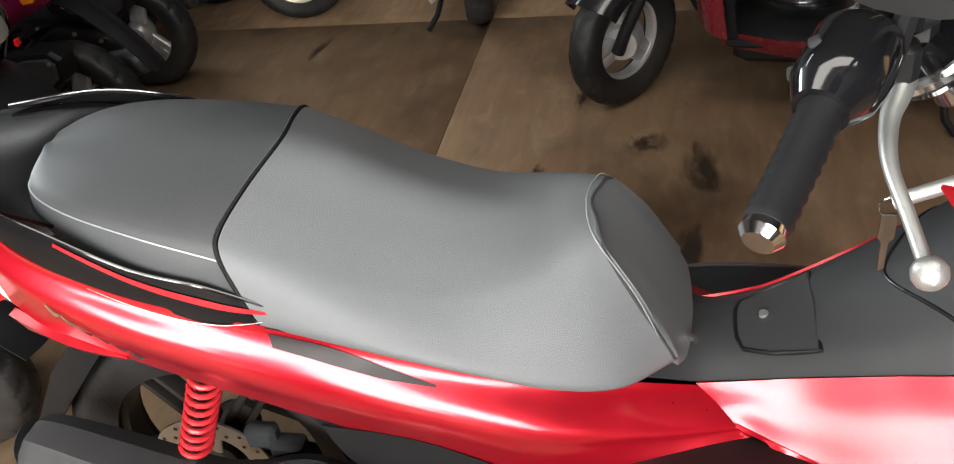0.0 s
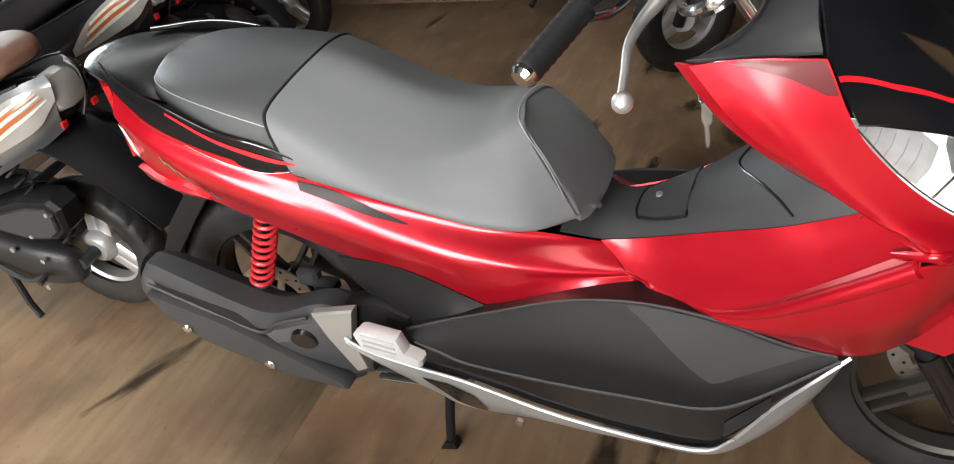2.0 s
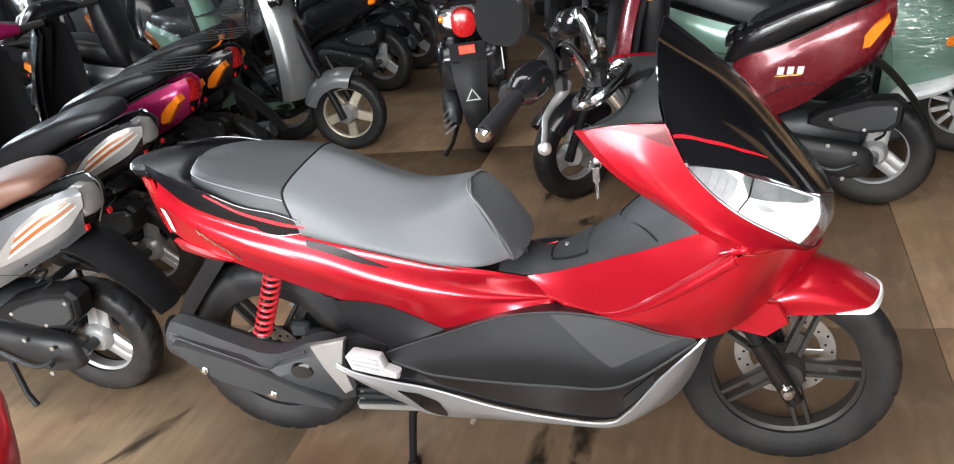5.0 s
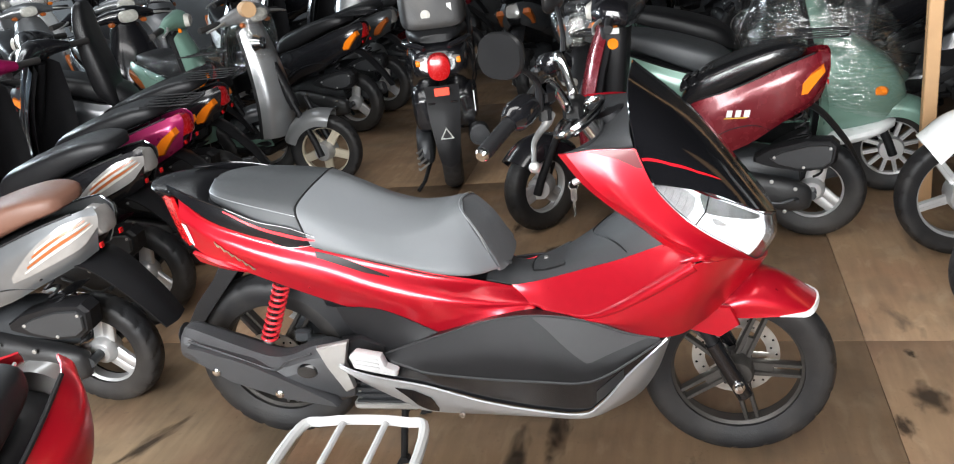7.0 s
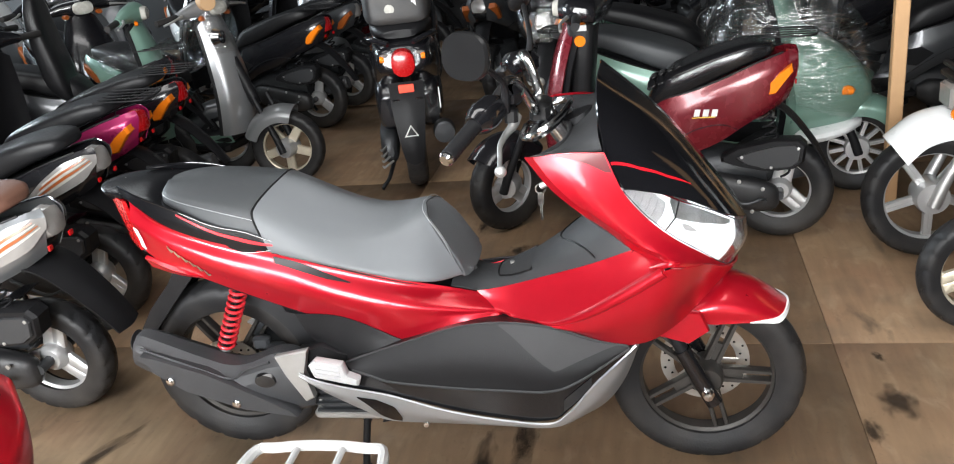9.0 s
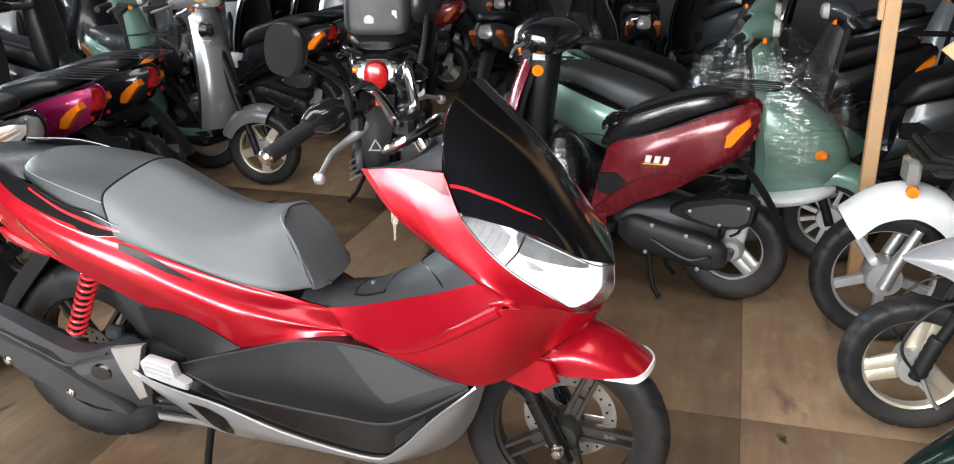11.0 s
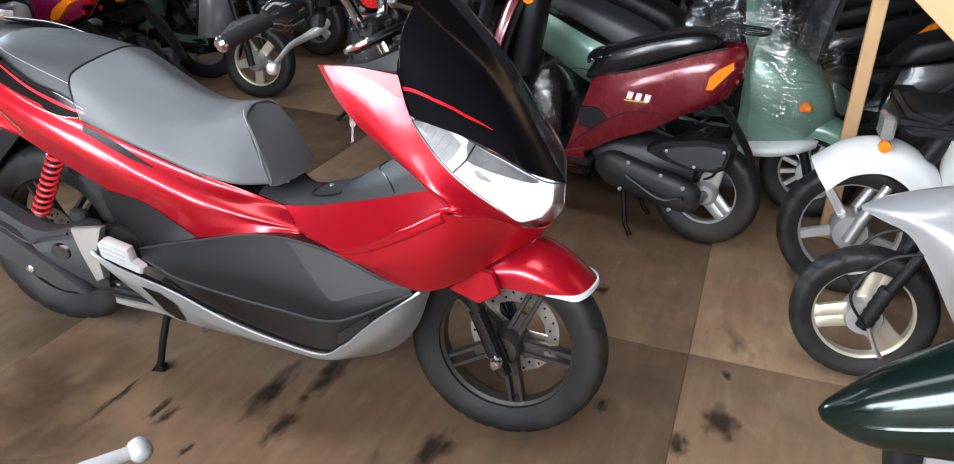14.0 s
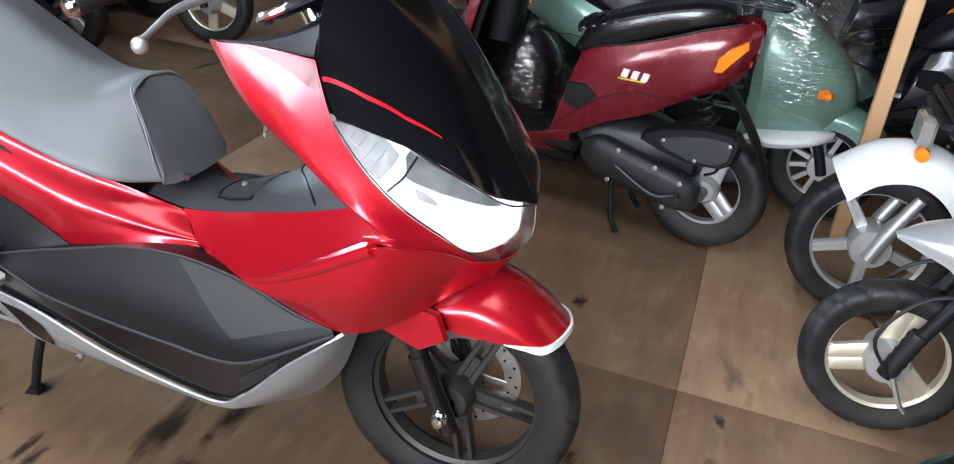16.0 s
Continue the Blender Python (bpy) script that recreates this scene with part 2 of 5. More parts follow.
def oval(cx, cy, cz, a, b, axis="x", n=20, p=2.0, tilt=0.0):
    """A superellipse ring: a across, b up, normal to the axis."""
    out = []
    for k in range(n):
        t = 2 * math.pi * k / n
        c, s = math.cos(t), math.sin(t)
        u, v = a * math.copysign(abs(c) ** (2 / p), c), b * math.copysign(abs(s) ** (2 / p), s)
        if axis == "x":
            out.append((cx + v * tilt, cy + u, cz + v))
        elif axis == "y":
            out.append((cx + u, cy + v * tilt, cz + v))
        else:
            out.append((cx + u, cy + v, cz + u * tilt))
    return out


def swell(stations, n=24, p=2.4, smooth=20):
    """A rounded body along x: stations (x, z, half width, half height, tilt, y)."""
    st = cr([(*s, *(0, 0)[len(s) - 4:]) if len(s) < 6 else s for s in stations], smooth)
    return loft([oval(x, y, z, max(w, 0.002), max(h, 0.002), "x", n, p, tl) for x, z, w, h, tl, y in st])


def prism(outline, y0, y1, bev=0.006, smooth=0):
    """A plate whose outline lies in x and z, from y0 to y1, with eased edges."""
    o = np.array(outline, float)
    if smooth:
        o = cr(np.vstack([o, o[:1]]), smooth)[:-1]
    c = o.mean(axis=0)
    d = 1 if y1 > y0 else -1
    size = np.abs(o - c).max()
    k = 1 - bev / size
    rings = [[(*(c + (q - c) * s), y) for q in o] for y, s in ((y0, k), (y0 + d * bev, 1), (y1 - d * bev, 1), (y1, k))]
    rings = [[(x, y, z) for x, z, y in r] for r in rings]
    g = loft(rings)
    area2 = sum(o[i - 1][0] * o[i][1] - o[i][0] * o[i - 1][1] for i in range(len(o)))
    if (area2 > 0) == (d > 0):
        g = (g[0], [tuple(reversed(f)) for f in g[1]])
    return g


MESHES = {}


def mesh(name, g, mat, flat=38):
    me = bpy.data.meshes.new(name)
    me.from_pydata(g[0], [], g[1])
    me.materials.append(mat)
    me.polygons.foreach_set("use_smooth", [True] * len(me.polygons))
    me.update()
    me.set_sharp_from_angle(angle=radians(flat))
    return me


def thing(name, label, category, group="", m=None):
    e = new(name)
    e.empty_display_size = 0.1
    if m is not None:
        e.matrix_world = m
    return tagged(e, label, category, group)


def part(name, g, mat, parent, label="", at=None, flat=38):
    o = new(name, mesh(name, g, mat, flat))
    o.parent = parent
    if at is not None:
        o.matrix_basis = at
    if label:
        tagged(o, label)
    return o


def single(name, g, mat, label, category, group="", kind="", m=None, flat=38):
    o = new(name, mesh(name, g, mat, flat))
    if m is not None:
        o.matrix_world = m
    return tagged(o, label, category, group, kind)


# ---- wheels ----
def tyre_geo(R, rim, wid, seg=144, groove=18, slant=0.5, depth=0.0065):
    prof = [(rim - 0.012, -0.36), (rim + 0.004, -0.42), (rim + 0.35 * (R - rim), -0.5), (rim + 0.62 * (R - rim), -0.49), (rim + 0.8 * (R - rim), -0.43)]
    top = [(R - 0.22 * (R - rim) * (1 - math.cos(a)), 0.43 * s) for a, s in ((1.3, -0.9), (1.0, -0.72), (0.7, -0.5), (0.35, -0.28), (0.1, -0.1), (0.0, 0.0))]
    half = prof + top
    full = half + [(r, -y) for r, y in reversed(half[:-1])]
    rings = []
    for k, (r, y) in enumerate(full):
        ring = []
        for j in range(seg):
            a = -2 * math.pi * j / seg
            q = (j / seg * groove + abs(y) * slant * 2.2) % 1.0
            cut = depth if q < 0.14 and 0.08 < abs(y) < 0.46 else 0.0
            rr = r - (cut if k in range(4, len(full) - 4) else 0)
            ring.append((rr * math.cos(a), y * wid, rr * math.sin(a)))
        rings.append(ring)
    return loft(rings, False, True)


def rim_geo(r, w):
    return lathe([(r, -w / 2), (r + 0.008, -w / 2), (r + 0.008, -w / 2 + 0.005), (r - 0.004, -w / 2 + 0.012), (r - 0.012, -w / 4), (r - 0.012, w / 4),
                  (r - 0.004, w / 2 - 0.012), (r + 0.008, w / 2 - 0.005), (r + 0.008, w / 2), (r, w / 2), (r - 0.02, w / 4), (r - 0.02, -w / 4)], 64)


def spoke(a, r0, r1, w0, w1, t, off=0.0, y=0.0):
    """One cast spoke from radius r0 to r1 at angle a, shifted sideways by off."""
    rings = []
    for s in (0, 0.35, 0.7, 1):
        r, w = r0 + (r1 - r0) * s, w0 + (w1 - w0) * s
        rings.append([(r, y + v * t / 2, off + u * w / 2) for u, v in ((-1, -0.6), (-0.7, -1), (0.7, -1), (1, -0.6), (1, 0.6), (0.7, 1), (-0.7, 1), (-1, 0.6))])
    return moved(loft(rings), Matrix.Rotation(a, 4, "Y"))


# ---- setting ----
def floor_material(name="stained_brown_plywood", lo=(0.235, 0.145, 0.08), hi=(0.32, 0.21, 0.125)):
    m = bpy.data.materials.new(name)
    m.use_nodes = True
    nt = m.node_tree
    b = nt.nodes["Principled BSDF"]
    tc = nt.nodes.new("ShaderNodeTexCoord")

    info = nt.nodes.new("ShaderNodeObjectInfo")
    far = nt.nodes.new("ShaderNodeVectorMath")
    far.operation = "MULTIPLY_ADD"
    far.inputs[1].default_value = (37, 53, 0)
    nt.links.new(info.outputs["Random"], far.inputs[0])
    nt.links.new(tc.outputs["Object"], far.inputs[2])

    def noise_tex(scale, detail, stretch=(1, 1, 1), dist=0.0):
        mp = nt.nodes.new("ShaderNodeMapping")
        mp.inputs["Scale"].default_value = stretch
        nt.links.new(far.outputs[0], mp.inputs[0])
        n = nt.nodes.new("ShaderNodeTexNoise")
        n.inputs["Scale"].default_value, n.inputs["Detail"].default_value, n.inputs["Distortion"].default_value = scale, detail, dist
        nt.links.new(mp.outputs[0], n.inputs["Vector"])
        return n.outputs["Fac"]

    def remap(fac, lo, hi, a=0.0, z=1.0):
        r = nt.nodes.new("ShaderNodeMapRange")
        r.inputs[1].default_value, r.inputs[2].default_value, r.inputs[3].default_value, r.inputs[4].default_value = lo, hi, a, z
        nt.links.new(fac, r.inputs[0])
        return r.outputs[0]

    def blend(fac, a, c):
        x = nt.nodes.new("ShaderNodeMix")
        x.data_type = "RGBA"
        nt.links.new(fac, x.inputs[0])
        for socket, v in ((x.inputs[6], a), (x.inputs[7], c)):
            if isinstance(v, tuple):
                socket.default_value = (*v, 1)
            else:
                nt.links.new(v, socket)
        return x.outputs[2]

    base = blend(noise_tex(1.3, 4), lo, hi)
    base = blend(remap(info.outputs["Random"], 0, 1, 0, 0.08), base, (0.26, 0.18, 0.11))
    base = blend(remap(noise_tex(2.6, 5, (1, 0.7, 1), 0.4), 0.47, 0.66, 0, 0.45), base, (0.19, 0.092, 0.055))
    grain = blend(remap(noise_tex(30, 6, (1, 0.12, 1)), 0.35, 0.7, 0, 0.34), base, (0.1, 0.065, 0.04))
    scuff = blend(remap(noise_tex(13, 9, (1, 0.45, 1), 0.6), 0.54, 0.72, 0, 0.4), grain, (0.42, 0.31, 0.2))
    speck = blend(remap(noise_tex(70, 4), 0.64, 0.74, 0, 0.3), scuff, (0.09, 0.06, 0.04))
    dirt = blend(remap(noise_tex(3.5, 8), 0.5, 0.72, 0, 0.5), speck, (0.075, 0.055, 0.04))
    oil = blend(remap(noise_tex(5, 5, (1.3, 0.45, 1), 0.3), 0.66, 0.74, 0, 0.6), dirt, (0.03, 0.023, 0.018))
    nt.links.new(oil, b.inputs["Base Color"])
    nt.links.new(remap(noise_tex(5, 6), 0.3, 0.7, 0.38, 0.66), b.inputs["Roughness"])
    bp = nt.nodes.new("ShaderNodeBump")
    bp.inputs["Strength"].default_value, bp.inputs["Distance"].default_value = 0.25, 0.002
    nt.links.new(noise_tex(60, 6, (1, 0.2, 1)), bp.inputs["Height"])
    nt.links.new(bp.outputs[0], b.inputs["Normal"])
    return m


FLOOR = floor_material()
WALL = material("dark_warehouse_wall", (0.055, 0.055, 0.057), 0.8, 0, 0, 0.3, 2.0, 0.4, 60)
WOOD = material("raw_pine", (0.5, 0.3, 0.15), 0.6, 0, 0, 0.25, 6, 0.4, 80)

ground = single("floor", box(0, 0, -0.06, 16, 14, 0.1, 0.02), FLOOR, "brown plywood subfloor under the sheets", "floor", kind="structure")
sheet_mesh = mesh("plywood_sheet", box(0, 0, 0, 1.748, 1.748, 0.012, 0.08), FLOOR)
# one sheet takes a paler tan than the others
pale_mesh = mesh("plywood_sheet", box(0, 0, 0, 1.748, 1.748, 0.012, 0.08), floor_material("paler_tan_plywood", (0.34, 0.235, 0.14), (0.42, 0.305, 0.195)))
for ix in range(-4, 5):
    for iy in range(-4, 5):
        s = new("plywood_sheet", pale_mesh if (ix, iy) == (-1, -1) else sheet_mesh)
        s.parent = ground
        s.location = (0.875 + 1.75 * ix, 0.59 + 0.875 + 1.75 * iy, -0.006 - 0.0007 * ((ix * 3 + iy * 5) % 3))


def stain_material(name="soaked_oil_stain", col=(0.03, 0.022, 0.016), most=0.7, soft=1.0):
    """Old oil soaked into the wood, and broad dark patches: dark in the middle, breaking up along the grain at its rim.
    """
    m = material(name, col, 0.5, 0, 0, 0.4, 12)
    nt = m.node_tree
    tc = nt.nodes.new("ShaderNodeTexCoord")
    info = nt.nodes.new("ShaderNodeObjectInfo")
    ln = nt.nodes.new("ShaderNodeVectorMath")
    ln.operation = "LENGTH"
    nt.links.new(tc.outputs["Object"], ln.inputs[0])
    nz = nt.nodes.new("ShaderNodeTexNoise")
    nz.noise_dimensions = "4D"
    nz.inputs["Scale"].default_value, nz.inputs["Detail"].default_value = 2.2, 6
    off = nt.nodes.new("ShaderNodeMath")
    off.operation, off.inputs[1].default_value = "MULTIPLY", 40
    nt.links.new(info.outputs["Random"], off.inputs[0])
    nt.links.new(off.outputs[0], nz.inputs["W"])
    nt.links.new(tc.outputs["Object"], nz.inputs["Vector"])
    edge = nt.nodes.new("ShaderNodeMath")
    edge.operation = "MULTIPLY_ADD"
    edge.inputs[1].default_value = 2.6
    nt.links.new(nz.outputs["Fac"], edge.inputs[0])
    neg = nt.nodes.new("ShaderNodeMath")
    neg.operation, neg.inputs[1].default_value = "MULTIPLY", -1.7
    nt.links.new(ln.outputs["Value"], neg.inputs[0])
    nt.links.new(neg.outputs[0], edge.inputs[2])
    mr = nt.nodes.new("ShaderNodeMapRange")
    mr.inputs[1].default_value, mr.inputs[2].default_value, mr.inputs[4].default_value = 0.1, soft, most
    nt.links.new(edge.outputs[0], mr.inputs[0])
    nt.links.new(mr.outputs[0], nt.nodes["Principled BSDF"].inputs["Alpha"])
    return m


disc = [(0, 0, 0.0)] + [(math.cos(a), math.sin(a), 0) for a in np.linspace(0, 2 * math.pi, 33)[:-1]]
stain_mesh = mesh("oil_stain", (disc, [(0, i, i % 32 + 1) for i in range(1, 33)]), stain_material())
for x, y, ly, lx, turn in ((.70, -.09, .19, .045, 0), (.48, -.28, .075, .017, 2), (.515, -.3, .065, .018, -9), (.35, -.29, .13, .014, 0), (.8, -.23, .105, .035, -3), (.64, -.4, .04, .013, -9), (1.19, -.17, .12, .05, -8), (1.87, .25, .11, .07, 0), (1.77, .1, .07, .035, 0), (1.87, .5, .04, .02, 10),
                           (.81, 0, .14, .04, -5), (-.5, -.07, .2, .035, -24), (-.41, -.41, .08, .04, 0), (.78, 1.25, .17, .055, 8), (.74, .88, .16, .05, -5), (.885, .77, .1, .04, 5), (.61, 1.4, .06, .05, 0), (-.63, 2.12, .17, .025, -10),
                           (.41, 1.69, .09, .03, 0), (.32, 1.23, .08, .022, 0), (.56, 1.02, .06, .025, 0), (.8, .08, .13, .035, 0), (1.42, .9, .05, .03, 0), (1.55, .2, .05, .02, 0), (1.5, -.25, .1, .04, 0)):
    o = new("oil_stain", stain_mesh)
    o.parent = ground
    o.matrix_basis = pose(x, y, 0.0013, 0, 0, turn) @ Matrix.Diagonal((lx * 1.25, ly * 1.25, 1, 1))
# broad soft patches that turn the floor a darker brown
patch_mesh = mesh("damp_patch", (disc, [(0, i, i % 32 + 1) for i in range(1, 33)]), stain_material("dark_brown_patch", (0.07, 0.034, 0.016), 0.5, 1.4))
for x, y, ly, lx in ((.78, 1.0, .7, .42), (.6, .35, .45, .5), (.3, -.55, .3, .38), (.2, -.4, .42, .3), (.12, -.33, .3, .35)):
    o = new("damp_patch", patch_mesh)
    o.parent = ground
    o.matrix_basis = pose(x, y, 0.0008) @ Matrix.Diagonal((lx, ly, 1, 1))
single("wall_north", box(0, 7.1, 1.6, 16, 0.2, 3.4, 0.05), WALL, "dark painted warehouse back wall", "wall", kind="structure")
single("wall_east", box(8.1, 0, 1.6, 0.2, 14, 3.4, 0.05), WALL, "dark painted warehouse side wall", "wall", kind="structure")
west = join(box(-8.1, -3.4, 1.6, 0.2, 7.2, 3.4, 0.05), box(-8.1, 5.6, 1.6, 0.2, 3.0, 3.4, 0.05), box(-8.1, 2.15, 0.65, 0.2, 3.9, 1.5, 0.05), box(-8.1, 2.15, 3.05, 0.2, 3.9, 0.5, 0.05))
single("wall_west", west, WALL, "dark painted warehouse side wall with an opening", "wall", kind="structure")
south = join(box(-5.3, -4.3, 1.6, 5.6, 0.2, 3.4, 0.05), box(5.35, -4.3, 1.6, 5.7, 0.2, 3.4, 0.05), box(0, -4.3, 3.12, 5.0, 0.2, 0.36, 0.05))
single("wall_south", south, WALL, "dark painted warehouse wall with a wide gate", "wall", kind="structure")
single("ceiling", box(0, 0, 3.4, 16.4, 14.4, 0.2, 0.05), WALL, "dark warehouse ceiling", "ceiling", kind="structure")


# ---- the red maxi scooter ----
def grid_of(rails, u, v):
    """A point on the sheet that panel() spans through the rails."""
    return cr_at([cr_at(r, [u])[0] for r in rails], [v])[0]


def decal(rails, rows, lift=0.0016, out=(0, -1, 0), nu=20):
    """A thin skin on a panel: rows (u, v at one edge, v at the other)."""
    us = np.linspace(rows[0][0], rows[-1][0], nu + 1)
    k = [r[0] for r in rows]
    lines = []
    for s in (0, 0.5, 1):
        line = []
        for u in us:
            a, b = np.interp(u, k, [r[1] for r in rows]), np.interp(u, k, [r[2] for r in rows])
            v = a + (b - a) * s
            p = grid_of(rails, u, v)
            e = 0.02
            du = grid_of(rails, min(1, u + e), v) - grid_of(rails, max(0, u - e), v)
            dv = grid_of(rails, u, min(1, v + e)) - grid_of(rails, u, max(0, v - e))
            n = np.cross(du, dv)
            n /= np.linalg.norm(n) + 1e-9
            if n @ np.array(out) < 0:
                n = -n
            line.append(p + n * lift)
        lines.append(line)
    V, F, w = [], [], len(us)
    for ln in lines:
        V += [tuple(p) for p in ln]
    for i in range(w - 1):
        for j in (0, 1):
            F.append((j * w + i, j * w + i + 1, (j + 1) * w + i + 1, (j + 1) * w + i))
    n0 = np.cross(np.array(V[1]) - V[0], np.array(V[w]) - V[0])
    if n0 @ np.array(out) < 0:
        F = [tuple(reversed(f)) for f in F]
    return V, F


def both(name, g, mat, parent, label="", flat=38):
    a = part(name, g, mat, parent, label, flat=flat)
    part(name, mirrored(g), mat, parent, label, flat=flat)
    return a


def maxi_scooter():
    sc = thing("red_maxi_scooter", "glossy red maxi scooter with grey seat on its centre stand", "scooter")
    P = lambda n, g, m, l="", f=38: part(n, g, m, sc, l, flat=f)
    # rear flank
    top = [(-.15, -.12, .85), (-.06, -.166, .80), (.06, -.185, .757), (.18, -.19, .728), (.285, -.186, .706), (.41, -.174, .665), (.55, -.155, .618), (.66, -.12, .58), (.742, -.086, .545)]
    mid = [(-.14, -.15, .80), (-.04, -.186, .756), (.08, -.203, .718), (.18, -.208, .686), (.30, -.208, .647), (.42, -.204, .607), (.56, -.192, .566), (.68, -.158, .534), (.79, -.118, .51)]
    low = [(-.11, -.16, .715), (-.05, -.176, .68), (.05, -.182, .642), (.17, -.18, .59), (.29, -.178, .542), (.42, -.178, .495), (.56, -.178, .458), (.70, -.166, .462), (.836, -.146, .475)]
    step = lambda a, b, f, g: [(p[0] + (q[0] - p[0]) * g, p[1] + (q[1] - p[1]) * f, p[2] + (q[2] - p[2]) * g) for p, q in zip(a, b)]
    flank = [top, step(top, mid, .14, .35), mid, step(mid, low, -.05, .28), step(mid, low, .5, .64), low]
    vm = lambda rows: [(u, *np.interp((a, b), (0, .175, .5, .64, .82, 1), (0, .2, .4, .6, .8, 1))) for u, a, b in rows]
    side = both("side_panel", panel(flank, 60, 30), RED, sc)
    both("stripe", decal(flank, vm([(.46, .10, .26), (.53, .12, .3), (.59, .2, .32), (.65, .28, .3)])), STRIPE, sc, "fading black stripe")
    both("stripe", decal(flank, vm([(.46, .0, .02), (.6, .0, .05), (.78, .04, .07), (.84, .08, .085)]), .0018), STRIPE, sc, "thin black line under the seat")
    for k in range(6):
        u = .14 + .022 * k
        P("badge", decal(flank, vm([(u, .55 + .045 * k, .58 + .045 * k), (u + .012, .6 + .045 * k, .66 + .045 * k), (u + .02, .6 + .045 * k, .63 + .045 * k)]), .003, nu=6), CHROME, "small chrome badge bar")
    both("reflector", decal(flank, vm([(0, .6, .92), (.028, .56, .92)]), .004, nu=4), WHITE, sc, "white side reflector")
    # black tail
    t0 = [(-.20, -.078, .868), (-.10, -.142, .855), (0, -.17, .828), (.1, -.182, .788), (.19, -.186, .768), (.268, -.181, .733)]
    t1 = [(-.19, -.095, .862), (-.10, -.148, .842), (-.01, -.174, .808), (.095, -.186, .764), (.19, -.19, .742), (.275, -.184, .73)]
    t2 = [(-.175, -.11, .858), (-.10, -.152, .825), (-.02, -.175, .785), (.09, -.187, .738), (.19, -.191, .716), (.282, -.184, .724)]
    both("tail_panel", panel([t0, t1, t2], 30, 6), TAILBLACK, sc, "gloss black tail panel")
    both("tail_edge", tube([(x, y - .001, z + .002) for x, y, z in t0], .0022, 8, 30), GLOSS, sc)
    both("pinstripe", decal([t0, t1, t2], [(.42, .1, .2), (.7, .25, .4), (1, .4, .62)], .002), REDSTRIPE, sc, "red pinstripe")
    # painted highlight along the tail panel's lower edge
    both("stripe", decal([t0, t1, t2], [(.5, .975, .985), (.75, .955, .99), (.97, .965, .985)], .002), WHITE, sc, "thin painted white highlight")
    r0 = [(0.03, -.14, .81), (-.03, -.10, .822), (-.05, 0, .828), (-.03, .10, .822), (0.03, .14, .81)]
    r1 = [(-.08, -.135, .838), (-.12, -.09, .85), (-.14, 0, .857), (-.12, .09, .85), (-.08, .135, .838)]
    r2 = [(-.17, -.112, .85), (-.24, -.075, .86), (-.27, 0, .864), (-.24, .075, .86), (-.17, .112, .85)]
    r3 = [(-.18, -.10, .832), (-.25, -.06, .838), (-.285, 0, .842), (-.25, .06, .838), (-.18, .10, .832)]
    P("grab_rail", panel([r0, r1, r2, r3], 24, 12, .006, (0, 0, 1)), TAILBLACK, "gloss black tail grab rail")
    tl = [[(-.17, -.12, .84), (-.24, -.06, .848), (-.275, 0, .85), (-.24, .06, .848), (-.17, .12, .84)], [(-.12, -.165, .72), (-.19, -.09, .73), (-.22, 0, .735), (-.19, .09, .73), (-.12, .165, .72)]]
    P("tail_light", panel(tl, 16, 4, .01, (-1, 0, 0)), REDLENS, "dark red tail light")
    P("under_tail", panel([[(-.12, -.16, .72), (.1, -.17, .61), (.3, -.16, .53)], [(-.16, 0, .66), (.1, 0, .62), (.3, 0, .56)], [(-.12, .16, .72), (.1, .17, .61), (.3, .16, .53)]], 12, 8, .006, (0, 0, -1)), MATTE, "black plastic under the tail")
    both("tail_wing", panel([[(-.115, -.168, .70), (-.03, -.19, .672), (.045, -.188, .650)], [(-.10, -.165, .672), (-.02, -.182, .655), (.045, -.186, .646)]], 8, 4, .012), RED, sc)
    flap = panel([[(-.10, -.07, .62), (-.19, -.075, .48), (-.27, -.07, .36)], [(-.12, 0, .62), (-.215, 0, .48), (-.30, 0, .35)], [(-.10, .07, .62), (-.19, .075, .48), (-.27, .07, .36)]], 12, 8, .006, (-1, 0, 0))
    P("mud_flap", flap, MATTE, "black plastic mudflap")
    both("mud_flap_web", prism([(-.07, .64), (-.02, .63), (-.12, .52), (-.26, .36), (-.285, .37), (-.2, .5)], -.078, -.066, .003), MATTE, sc)
    # seat
    # per station: bottom edge, shoulder, crown
    aft = [((-.075, -.045, .835), (-.082, -.035, .853), (-.085, 0, .858)), ((-.058, -.105, .822), (-.062, -.088, .853), (-.066, 0, .859)),
           ((0, -.145, .797), (0, -.124, .848), (0, 0, .86)), ((.12, -.173, .757), (.10, -.147, .834), (.115, 0, .858)), ((.243, -.186, .713), (.203, -.158, .815), (.238, 0, .856))]
    fore = [((.247, -.187, .712), (.207, -.159, .814), (.242, 0, .856)), ((.32, -.191, .696), (.285, -.157, .778), (.31, 0, .832)), ((.41, -.194, .675), (.38, -.148, .738), (.395, 0, .79)),
            ((.50, -.193, .652), (.47, -.134, .72), (.475, 0, .763)), ((.58, -.188, .632), (.55, -.113, .731), (.55, 0, .754)), ((.655, -.165, .618), (.60, -.088, .746), (.592, 0, .762)), ((.716, -.11, .613), (.634, -.07, .75), (.617, 0, .764))]

    def cushion(stations):
        """The skin over a pad: a flat flank, a rounded shoulder and a gently domed top."""
